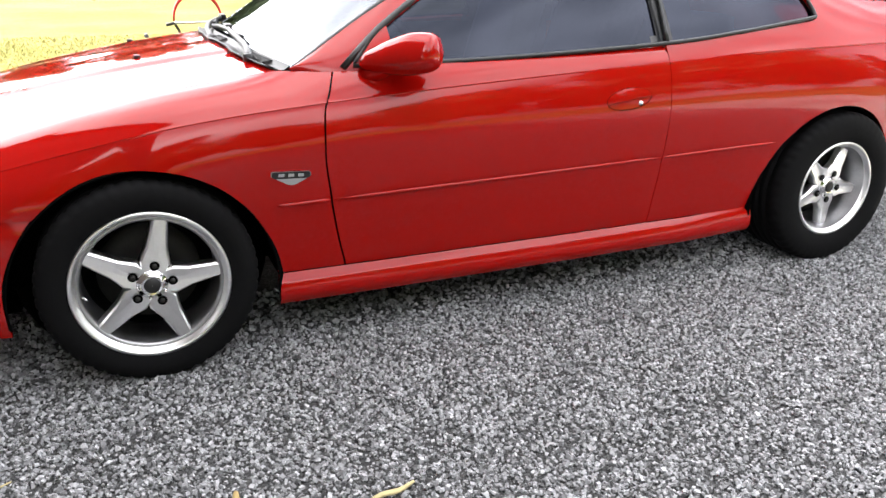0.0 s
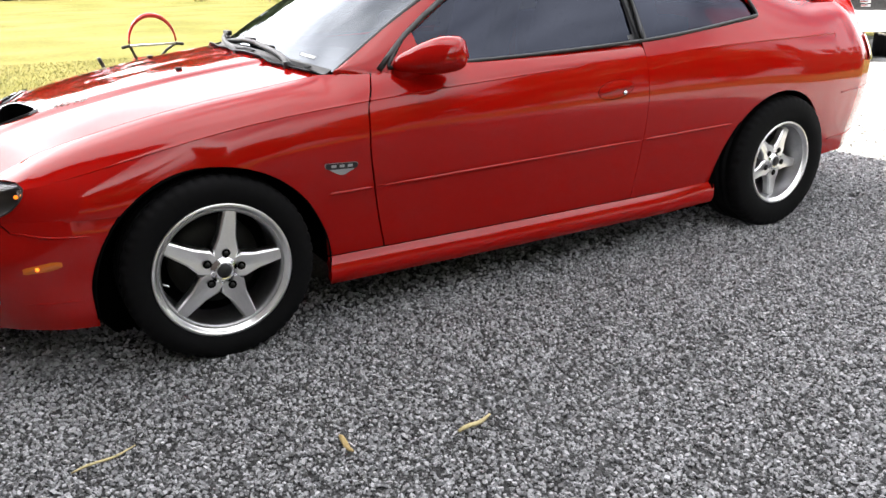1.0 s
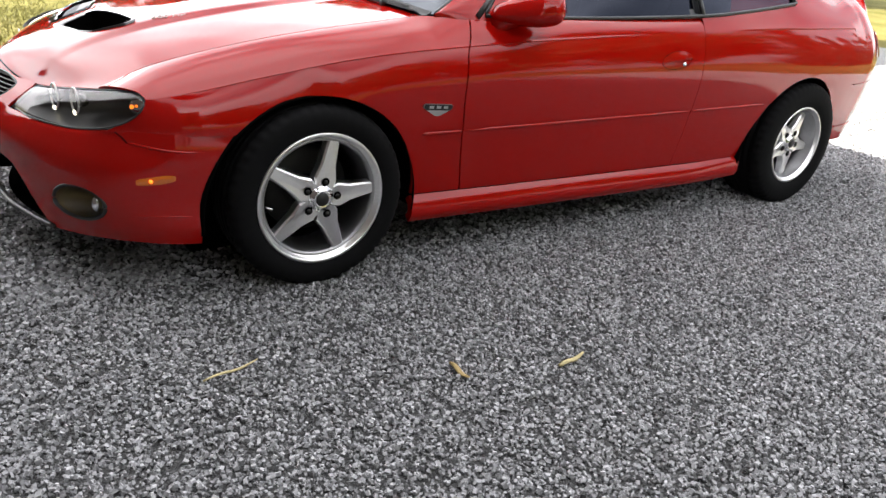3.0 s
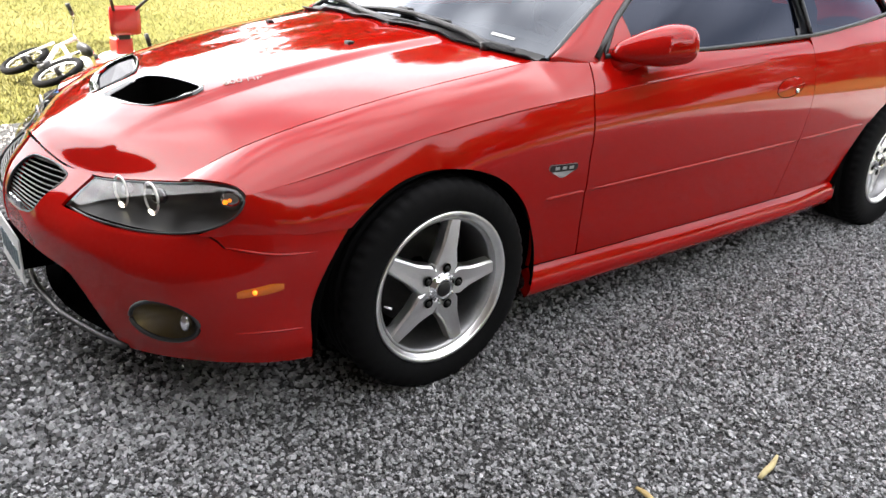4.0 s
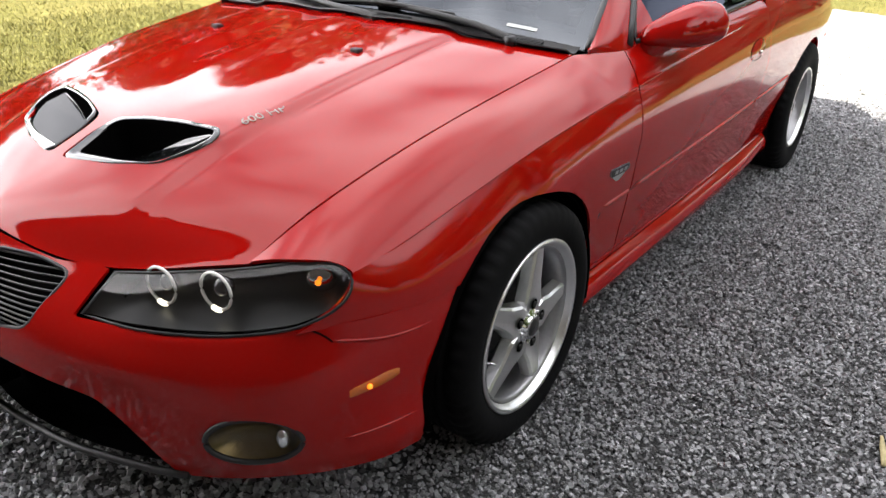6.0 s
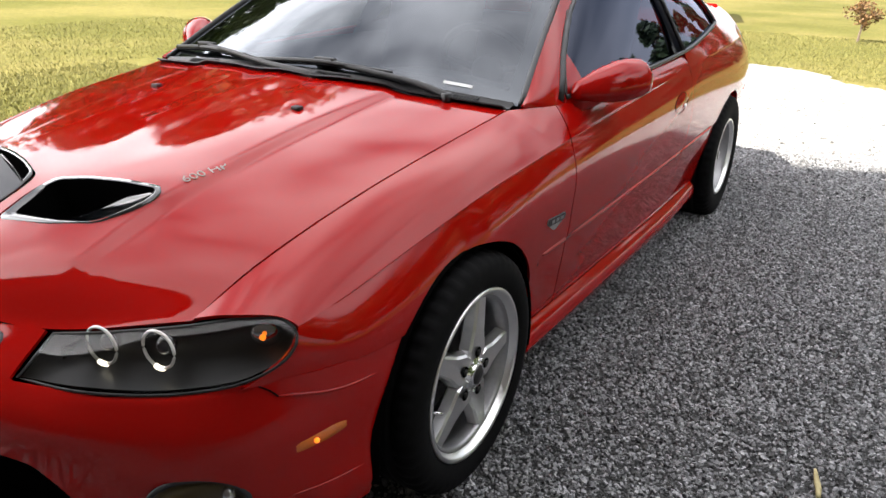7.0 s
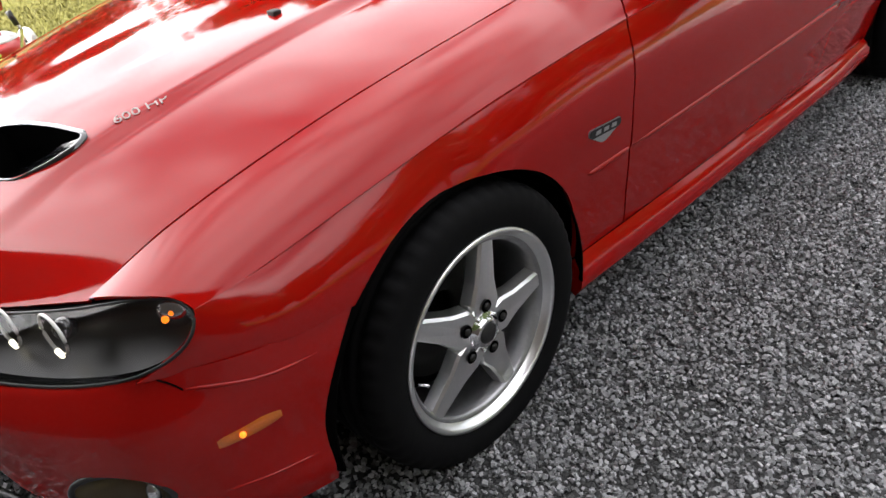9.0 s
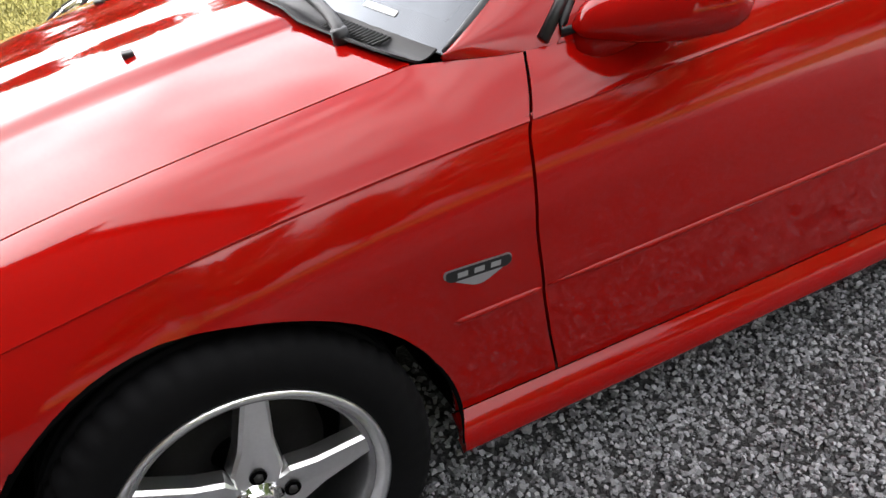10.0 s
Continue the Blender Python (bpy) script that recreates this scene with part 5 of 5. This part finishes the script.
peak = bm.verts.new((-7.4, 0.4, 11.6))
bm.faces.new(eave[::-1])
for k in range(5):
    bm.faces.new((eave[k], eave[(k + 1) % 5], rim[(k + 1) % 5], rim[k]))
    bm.faces.new((rim[k], rim[(k + 1) % 5], peak))
bmesh.ops.recalc_face_normals(bm, faces=bm.faces)
part("roof", bm, SHINGLE, house, flat=True)

garage = thing("garage", "long white garage with brown-trimmed doors beyond the lawn", "garage")
bm = bmesh.new()
box(bm, (16.0, 13.0, -0.05), (22.0, 18.8, 3.30))
part("wall", bm, WHITE, garage, flat=True)
bm = bmesh.new()
for s in (0, 1):
    y = 12.6 + 6.6 * s
    [bm.verts.new(q) for q in ((15.6, y, 3.28), (22.4, y, 3.28), (19.0, y, 4.9))]
bm.verts.ensure_lookup_table()
v = bm.verts
for f in ((0, 1, 2), (5, 4, 3), (0, 3, 4, 1), (1, 4, 5, 2), (2, 5, 3, 0)):
    bm.faces.new([v[i] for i in f])
bmesh.ops.recalc_face_normals(bm, faces=bm.faces)
part("roof", bm, SHINGLE, garage, flat=True)
for y0, y1 in ((15.25, 16.42), (16.46, 17.65)):
    bm = bmesh.new()
    box(bm, (15.96, y0, 0.02), (15.99, y1, 2.25))
    d = part("door", bm, WHITE, garage, flat=True)
    for lo, hi in (((15.94, y0, 0.02), (15.965, y0 + 0.10, 2.25)), ((15.94, y1 - 0.10, 0.02), (15.965, y1, 2.25)), ((15.94, y0 + 0.10, 0.02), (15.965, y1 - 0.10, 0.12)), ((15.94, y0 + 0.10, 2.15), (15.965, y1 - 0.10, 2.25)), ((15.94, y0 + 0.10, 1.62), (15.965, y1 - 0.10, 1.70))):
        bm = bmesh.new()
        box(bm, lo, hi)
        part("trim_board", bm, BROWN, d, flat=True)
for y, h in ((14.2, 2.6), (13.1, 2.6), (18.72, 2.6)):
    bm = bmesh.new()
    box(bm, (15.955, y, 0.0), (15.998, y + 0.09, h))
    part("corner_board", bm, BROWN if y < 18 else WHITE, garage, flat=True)

far_home = thing("far_house", "low white house far beyond the fence", "house")
bm = bmesh.new()
box(bm, (22, 92, -0.1), (52, 101, 3.4))
part("wall", bm, WHITE, far_home, flat=True)
bm = bmesh.new()
for s in (0, 1):
    x = 21 + 32 * s
    [bm.verts.new(q) for q in ((x, 91, 3.3), (x, 102, 3.3), (x, 96.5, 6.2))]
bm.verts.ensure_lookup_table()
v = bm.verts
for f in ((0, 1, 2), (5, 4, 3), (0, 3, 4, 1), (1, 4, 5, 2), (2, 5, 3, 0)):
    bm.faces.new([v[i] for i in f])
bmesh.ops.recalc_face_normals(bm, faces=bm.faces)
part("roof", bm, SHINGLE, far_home, flat=True)
for i in range(5):
    bm = bmesh.new()
    box(bm, (25 + 5.4 * i, 91.9, 1.0), (26.6 + 5.4 * i, 91.99, 2.4))
    part("window", bm, PANE, far_home, flat=True)

# ---- plants ----
LEAF = material("tree_leaves", (0.055, 0.085, 0.022), 0.6, island=0.45)
LEAF_DARK = material("conifer_leaves", (0.030, 0.052, 0.020), 0.7, island=0.5)
LEAF_YELLOW = material("young_leaves", (0.22, 0.24, 0.045), 0.6, island=0.4)
LEAF_RED = material("bronze_leaves", (0.17, 0.09, 0.035), 0.6, island=0.5)
BARK = material("bark", (0.16, 0.12, 0.09), 0.9, grain=0.4, scale=25, bump=0.01)


def leaf_cloud(rng, centres, radii, count, size):
    """Leaves as small bent quads through overlapping clumps."""
    pick = rng.integers(0, len(centres), count)
    d = rng.normal(size=(count, 3))
    d /= np.linalg.norm(d, axis=1, keepdims=True)
    at = centres[pick] + d * radii[pick] * rng.uniform(0.45, 1.08, (count, 1))
    a = rng.normal(size=(count, 3))
    a /= np.linalg.norm(a, axis=1, keepdims=True)
    b = np.cross(a, rng.normal(size=(count, 3)))
    b /= np.linalg.norm(b, axis=1, keepdims=True)
    s = size * rng.uniform(0.6, 1.3, (count, 1))
    v = np.stack([at - a * s, at + b * s * 0.45, at + a * s, at - b * s * 0.45], 1).reshape(-1, 3)
    return v, np.arange(4 * count).reshape(-1, 4)


def plant(name, label, category, group, height, trunk, crown_low, spread, clumps, leaves, leaf_size, mat, seed, cone=False):
    rng = np.random.default_rng(seed)
    ob = thing(name, label, category, group)
    lean = rng.normal(0, 0.04, 2) * height
    bm = bmesh.new()
    top = Vector((lean[0], lean[1], height * 0.86))
    tube(bm, [Vector((0, 0, -0.05)).lerp(top, k) + Vector((0.02 * height * math.sin(3 * k), 0.015 * height * math.sin(4 * k + 1), 0)) for k in steps(0, 1, 8)], lambda k: trunk * (1 - 0.8 * k) + 0.003, 8)
    part("trunk", bm, BARK, ob)
    cs, rs = [], []
    for i in range(clumps):
        k = (i + 0.5) / clumps
        z = crown_low + (height - crown_low) * k
        if cone:
            w = spread * (1 - 0.75 * k) * (0.75 + 0.25 * min(1, 6 * k))
        else:
            w = spread * math.sin(math.pi * (0.18 + 0.74 * k)) ** 0.7
        t = rng.uniform(0, 6.283)
        rr = w * rng.uniform(0.25, 0.85)
        cs.append((lean[0] * k + rr * math.cos(t), lean[1] * k + rr * math.sin(t), z + rng.normal(0, 0.04) * height))
        rs.append([w * rng.uniform(0.32, 0.55)])
        if i % 3 == 0 and not cone:
            bm = bmesh.new()
            tube(bm, [Vector((lean[0] * k * 0.7, lean[1] * k * 0.7, z * 0.72)), Vector(cs[-1]) * 0.55 + Vector((0, 0, z * 0.42)), Vector(cs[-1])], lambda q: trunk * 0.4 * (1 - 0.75 * q), 6)
            part("limb", bm, BARK, ob)
    v, f = leaf_cloud(rng, np.array(cs), np.array(rs), leaves, leaf_size)
    me = bpy.data.meshes.new("crown")
    me.from_pydata(v.tolist(), [], f.tolist())
    me.materials.append(mat)
    new("crown", me).parent = ob
    return ob


s1 = plant("sapling", "thin young tree with sparse yellow-green leaves on the lawn", "tree", "", 2.0, 0.022, 0.75, 0.42, 16, 340, 0.055, LEAF_YELLOW, 31)
s1.matrix_basis = pose(-0.15, 21.5, -0.03)
s2 = plant("sapling", "young tree with pale leaves near the fence", "tree", "", 1.7, 0.02, 0.5, 0.40, 14, 300, 0.055, LEAF_YELLOW, 32)
s2.matrix_basis = pose(-3.6, 25, -0.03)
s3 = plant("small_tree", "small bronze-leaved tree on the lawn", "tree", "", 0.70, 0.024, 0.34, 0.33, 18, 900, 0.034, LEAF_RED, 33)
s3.matrix_basis = pose(15.3, -0.75, -0.03)
row = plant("arborvitae", "dense dark green conical shrub along the fence", "shrub", "shrubs along the fence", 3.7, 0.08, 0.10, 1.35, 30, 6000, 0.13, LEAF_DARK, 34)
row.matrix_basis = pose(-24, 60, -0.03)
rnd = random.Random(8)
for i in range(1, 27):
    copy_thing(row, pose(-24 + 2.7 * i + rnd.uniform(-0.5, 0.5), 60 + rnd.uniform(-0.4, 0.4), -0.03 - rnd.uniform(0, 0.5), 0, 0, rnd.uniform(0, 360)))
for i, (x, y) in enumerate(((13.5, 40), (16.8, 42), (11.0, 45))):
    b = plant("bush", "loose light green bush before the fence", "bush", "light bushes", 1.5, 0.03, 0.1, 0.9, 14, 700, 0.08, LEAF_YELLOW, 50 + i)
    b.matrix_basis = pose(x, y, -0.03)
big = plant("broadleaf_tree", "tall broadleaf tree with a dense green crown", "tree", "tall trees round the yard", 14.5, 0.30, 3.0, 5.2, 38, 7000, 0.44, LEAF, 35)
big.matrix_basis = pose(25, 27, -0.03) @ Matrix.Scale(1.5, 4)
for x, y, s, size in ((20, 33, 70, 0.8), (13.5, 78, 150, 1.0), (-8, 76, 90, 0.9), (2, 80, 10, 1.05), (35, 22, 210, 0.9), (24, 76, 20, 1.0), (-6, -34, 30, 1), (4, -38, 120, 0.9), (14, -36, 200, 1.05), (24, -33, 300, 1), (34, -27, 40, 1.1), (-16, -36, 250, 1)):
    copy_thing(big, pose(x, y, -0.03, 0, 0, s) @ Matrix.Scale(size, 4))
fir = plant("fir_tree", "dark green conifer beyond the drive", "tree", "dark conifers beyond the drive", 9.0, 0.20, 0.6, 2.6, 40, 5000, 0.22, LEAF_DARK, 36, cone=True)
fir.matrix_basis = pose(27, -7, -0.03) @ Matrix.Scale(0.85, 4)
for x, y, s, size in ((30, -3.4, 20, 1.1), (28, -5.2, 130, 0.95), (25, -8.6, 250, 0.66), (24, -9.8, 310, 0.52), (31, -10, 40, 1.15), (36, -12.5, 80, 1.4), (30, -14.5, 150, 1.6), (38, -17, 220, 1.6)):
    copy_thing(fir, pose(x, y, -0.03, 0, 0, s) @ Matrix.Scale(size, 4))
hedge = plant("hedge_bush", "low green hedge bush at the far edge of the lawn", "bush", "hedge at the far edge", 2.6, 0.10, 0.1, 2.2, 26, 1600, 0.16, LEAF, 37)
hedge.matrix_basis = pose(62, -14, -0.03)
for i in range(1, 12):
    copy_thing(hedge, pose(62 + rnd.uniform(-2, 2), -14 + 3.4 * i, -0.03, 0, 0, 40 * i))

# chain-link fence far behind the lawn
GALV = material("galvanised_steel", (0.55, 0.56, 0.57), 0.45, 0.8, grain=0.1, scale=60)
fence = thing("fence", "galvanised chain-link fence at the far side of the lawn", "fence")
part("top_rail", rod(bmesh.new(), (-30, 58, 2.75), (50, 58, 2.75), 0.035, 8), GALV, fence)
for i in range(26):
    part("post", rod(bmesh.new(), (-30 + 3.2 * i, 58, -0.05), (-30 + 3.2 * i, 58, 2.8), 0.035, 8), GALV, fence)
for i in range(8):
    part("wire", rod(bmesh.new(), (-30, 58, 0.2 + 0.32 * i), (50, 58, 0.2 + 0.32 * i), 0.006, 4), GALV, fence)

# ---- the pickup ----
BLACK_PAINT = material("black_paint", (0.004, 0.004, 0.005), 0.25, coat=0.6, grain=0.05, scale=500)
RED_LENS = material("red_lamp", (0.10, 0.004, 0.003), 0.12, coat=1.0)
GOLD = material("gold_emblem", (0.62, 0.46, 0.12), 0.35, 0.6)
truck = thing("pickup_truck", "black pickup truck with a silver rear bumper, parked on the drive", "truck", at=pose(9.80, 3.86, 0, 0, 0, 31))
bm = bmesh.new()
box(bm, (0.06, -1.03, 0.62), (2.05, 1.03, 1.56), 0.05)
part("bed", bm, BLACK_PAINT, truck)
bm = bmesh.new()
box(bm, (0.0, -0.88, 0.70), (0.06, 0.88, 1.55), 0.02)
tg = part("tailgate", bm, BLACK_PAINT, truck)
bm = bmesh.new()
box(bm, (-0.012, -0.13, 1.135), (0.0, 0.13, 1.185), 0.004)
box(bm, (-0.012, -0.055, 1.11), (0.0, 0.055, 1.21), 0.004)
part("emblem", bm, GOLD, tg)
bm = bmesh.new()
box(bm, (-0.012, -0.62, 0.80), (0.0, -0.48, 0.83), 0.002)
box(bm, (-0.012, -0.62, 0.75), (0.0, -0.50, 0.78), 0.002)
part("tailgate_mark", bm, CHROME, tg)
bm = bmesh.new()
box(bm, (-0.16, -0.98, 0.42), (0.05, 0.98, 0.70), 0.03)
part("rear_bumper", bm, material("silver_paint", (0.62, 0.62, 0.62), 0.35, 0.3, grain=0.05, scale=200), truck, "brushed silver rear bumper")
for y in (-0.955, 0.955):
    bm = bmesh.new()
    box(bm, (-0.005, y - 0.06, 0.92), (0.10, y + 0.06, 1.50), 0.02)
    tl = part("tail_light", bm, RED_LENS, truck)
    bm = bmesh.new()
    box(bm, (-0.012, y - 0.035, 1.06), (0.0, y + 0.045, 1.12), 0.004)
    part("reversing_lens", bm, PLATE, tl)
bm = bmesh.new()
prof = [(2.0, 1.54), (2.08, 1.68), (2.30, 2.12), (2.50, 2.18), (3.55, 2.17), (3.80, 2.10), (4.30, 1.52), (4.30, 0.62), (2.0, 0.62)]
sides = [[bm.verts.new((x, s * (1.0 if z < 1.6 else 1.0 - 0.36 * (z - 1.54)), z)) for x, z in prof] for s in (-1, 1)]
bm.faces.new(sides[0])
bm.faces.new(sides[1][::-1])
for i in range(len(prof)):
    j = (i + 1) % len(prof)
    bm.faces.new((sides[0][i], sides[1][i], sides[1][j], sides[0][j]))
bmesh.ops.recalc_face_normals(bm, faces=bm.faces)
bmesh.ops.bevel(bm, geom=bm.edges[:], offset=0.03, segments=2, affect="EDGES")
part("cab", bm, BLACK_PAINT, truck)
bm = bmesh.new()
q = [bm.verts.new(p) for p in ((2.085, -0.80, 1.70), (2.085, 0.80, 1.70), (2.278, 0.72, 2.06), (2.278, -0.72, 2.06))]
bm.faces.new(q)
part("rear_window", bm, PANE, truck, thick=0.02, flat=True, offset=0)
for s in (-1, 1):
    bm = bmesh.new()
    bm.faces.new([bm.verts.new(p) for p in ((2.25, s * 0.975, 1.62), (4.05, s * 0.975, 1.62), (3.72, s * 0.82, 2.04), (2.42, s * 0.82, 2.04))])
    part("side_window", bm, PANE, truck, thick=0.03, flat=True, offset=0)
    bm = bmesh.new()
    box(bm, (3.70, s * 1.05 - 0.02, 1.50), (3.82, s * 1.25 + 0.02 * s, 1.74), 0.03)
    part("door_mirror", bm, BLACK_PAINT, truck)
bm = bmesh.new()
box(bm, (4.25, -0.98, 0.60), (5.70, 0.98, 1.48), 0.08)
part("engine_bonnet", bm, BLACK_PAINT, truck)
bm = bmesh.new()
box(bm, (0.02, -1.04, 1.555), (2.0, 1.04, 1.60), 0.015)
part("bed_cover", bm, BLACK, truck)
part("exhaust_pipe", rod(bmesh.new(), (0.10, -1.10, 0.36), (0.42, -0.80, 0.38), 0.045, 14), CHROME, truck)
for x in (1.0, 4.75):
    for s in (-1, 1):
        bm = tyre_mesh(0.39, 0.22, 0.125, False)
        bmesh.ops.translate(bm, vec=(x, s * 0.84, 0.388), verts=bm.verts)
        w = part("wheel", bm, RUBBER, truck)
        part("rim", rod(bmesh.new(), (x, s * 0.76, 0.388), (x, s * 0.95, 0.388), 0.19, 24), STEEL, w)
bm = bmesh.new()
box(bm, (0.2, -0.60, 0.40), (5.2, 0.60, 0.64))
part("chassis", bm, DARK, truck)

# a white trailer seen past the car's tail
trailer = thing("trailer", "small white utility trailer parked on the lawn", "trailer", at=pose(17.0, 2.55, 0, 0, 0, 13))
bm = bmesh.new()
box(bm, (0, 0.0, 0.55), (3.2, 1.4, 1.7), 0.04)
part("trailer_body", bm, WHITE, trailer)
bm = bmesh.new()
box(bm, (-0.05, 0.05, 0.42), (3.3, 1.35, 0.55), 0.02)
part("trailer_frame", bm, STEEL, trailer)
for x in (1.1, 1.9):
    for y in (0.12, 1.28):
        part("trailer_wheel", rod(bmesh.new(), (x, y - 0.09, 0.30), (x, y + 0.09, 0.30), 0.30, 24), RUBBER, trailer)

# ---- the mower and the children's bicycles on the lawn ----
MOWER_RED = material("mower_red", (0.48, 0.015, 0.012), 0.35, coat=0.6, grain=0.15, scale=30)
LIME = material("lime_paint", (0.45, 0.60, 0.06), 0.35, coat=0.5)
BLUE = material("blue_rim", (0.03, 0.16, 0.55), 0.35, coat=0.4)
mower = thing("push_mower", "red walk-behind mower with a looped handle on the lawn", "mower", at=pose(0.69, 4.35, -0.03, 0, 0, 8))
bm = lathe(bmesh.new(), [(0.001, 0.20), (0.12, 0.20), (0.19, 0.175), (0.215, 0.14), (0.22, 0.07), (0.205, 0.07), (0.20, 0.13), (0.001, 0.16)], 40, "Z")
part("deck", bm, MOWER_RED, mower)
bm = lathe(bmesh.new(), [(0.001, 0.215), (0.15, 0.21), (0.185, 0.19), (0.188, 0.178)], 40, "Z")
part("deck_cover", bm, PLATE, mower)
bm = bmesh.new()
box(bm, (-0.07, -0.07, 0.20), (0.07, 0.07, 0.34), 0.02)
part("engine", bm, MOWER_RED, mower)
bm = bmesh.new()
box(bm, (-0.05, -0.08, 0.33), (0.05, -0.02, 0.38), 0.01)
part("engine_top", bm, BLACK, mower)
bm = bmesh.new()
box(bm, (-0.125, -0.13, 0.37), (0.125, -0.08, 0.60), 0.04)
part("cowling", bm, MOWER_RED, mower)
for s in (-1, 1):
    part("handle_arm", tube(bmesh.new(), [(s * 0.08, -0.10, 0.55), (s * 0.15, -0.22, 0.66), (s * 0.20, -0.32, 0.72)], 0.013, 8), BLACK, mower)
    part("grip", tube(bmesh.new(), [(s * 0.20, -0.32, 0.72), (s * 0.27, -0.33, 0.71)], 0.014, 8), BLACK, mower)
    w = lathe(bmesh.new(), [(0.03, -0.025), (0.085, -0.03), (0.098, -0.015), (0.098, 0.015), (0.085, 0.03), (0.03, 0.025)], 28, close=True)
    bmesh.ops.transform(w, matrix=pose(s * 0.29, 0.05, 0.097, 0, 0, 90), verts=w.verts)
    part("mower_wheel", w, PLATE, mower)
    part("axle", rod(bmesh.new(), (s * 0.16, 0.05, 0.10), (s * 0.29, 0.05, 0.097), 0.010, 8), BLACK, mower)
part("crossbar", rod(bmesh.new(), (-0.20, -0.32, 0.72), (0.20, -0.32, 0.72), 0.010, 8), GALV, mower)
loop = [Vector((0.205 * math.cos(t), -0.33, 0.74 + 0.23 * math.sin(t))) for t in steps(math.pi, 0, 22)]
part("handle_loop", tube(bmesh.new(), loop, lambda k: 0.010 + 0.012 * math.sin(math.pi * k) ** 2, 8), MOWER_RED, mower, "red padded loop handle")


def bicycle(m, label, paint, rims):
    """A child's bicycle; it stands along x with its wheels on z = 0 before the pose is put on."""
    bike = thing("child_bicycle", label, "bicycle", "bicycles on the lawn", at=m)
    r = 0.19
    for x in (-0.30, 0.30):
        t = bmesh.new()
        tube(t, [(x + (r - 0.022) * math.cos(a), 0, r + (r - 0.022) * math.sin(a)) for a in steps(0, 2 * math.pi * 31 / 32, 32)], 0.028, 8, True)
        w = part("tyre", t, RUBBER, bike)
        t = bmesh.new()
        tube(t, [(x + (r - 0.048) * math.cos(a), 0, r + (r - 0.048) * math.sin(a)) for a in steps(0, 2 * math.pi * 31 / 32, 32)], 0.011, 6, True)
        part("rim", t, rims, w)
        for k in range(10):
            a = k * math.pi / 5
            part("spoke", rod(bmesh.new(), (x, 0, r), (x + 0.135 * math.cos(a), 0, r + 0.135 * math.sin(a)), 0.0022, 5), CHROME, w)
        part("hub", rod(bmesh.new(), (x, -0.04, r), (x, 0.04, r), 0.02, 10), BLACK, w)
    fr = bmesh.new()
    for a, b, q in (((-0.30, 0, r), (-0.05, 0, 0.20), 0.011), ((-0.30, 0, r), (-0.12, 0, 0.40), 0.010), ((-0.05, 0, 0.20), (-0.13, 0, 0.44), 0.015), ((-0.05, 0, 0.20), (0.22, 0, 0.44), 0.020), ((-0.12, 0, 0.38), (0.22, 0, 0.48), 0.016)):
        rod(fr, a, b, q, 10)
    part("bike_frame", fr, paint, bike)
    fk = bmesh.new()
    for s in (-0.04, 0.04):
        rod(fk, (0.30, s, r), (0.22, s, 0.44), 0.011, 8)
    rod(fk, (0.225, 0, 0.42), (0.19, 0, 0.60), 0.015, 8)
    part("fork", fk, paint, bike)
    hb = tube(bmesh.new(), [(0.16, -0.24, 0.66), (0.19, -0.14, 0.66), (0.20, -0.05, 0.60), (0.20, 0.05, 0.60), (0.19, 0.14, 0.66), (0.16, 0.24, 0.66)], 0.011, 8)
    part("handlebar", hb, CHROME, bike)
    for s in (-1, 1):
        part("handle_grip", rod(bmesh.new(), (0.165, s * 0.18, 0.66), (0.15, s * 0.27, 0.66), 0.018, 10), BLACK, bike)
    st = bmesh.new()
    bmesh.ops.create_uvsphere(st, u_segments=16, v_segments=10, radius=1, matrix=Matrix.Translation((-0.15, 0, 0.50)) @ Matrix.Diagonal((0.11, 0.06, 0.035, 1)))
    part("saddle", st, BLACK, bike)
    part("seat_post", rod(bmesh.new(), (-0.13, 0, 0.42), (-0.15, 0, 0.49), 0.012, 8), CHROME, bike)
    ck = bmesh.new()
    rod(ck, (-0.05, -0.03, 0.20), (-0.05, 0.03, 0.20), 0.05, 16)
    rod(ck, (-0.05, 0.035, 0.20), (0.05, 0.035, 0.16), 0.008, 6)
    rod(ck, (-0.05, -0.035, 0.20), (-0.15, -0.035, 0.24), 0.008, 6)
    part("crank", ck, BLACK, bike)
    for a in ((0.05, 0.07, 0.16), (-0.15, -0.07, 0.24)):
        bm = bmesh.new()
        box(bm, (a[0] - 0.035, a[1] - 0.03, a[2] - 0.01), (a[0] + 0.035, a[1] + 0.03, a[2] + 0.01), 0.004)
        part("pedal", bm, BLACK, bike)
    return bike


bicycle(pose(0.09, 3.82, 0.03, 78, 0, 55), "child's lime green bicycle with blue rims lying on the grass", LIME, BLUE)
bicycle(pose(-0.15, 4.12, 0.06, 66, 0, 100), "child's white bicycle lying on its side on the grass", WHITE, GALV)
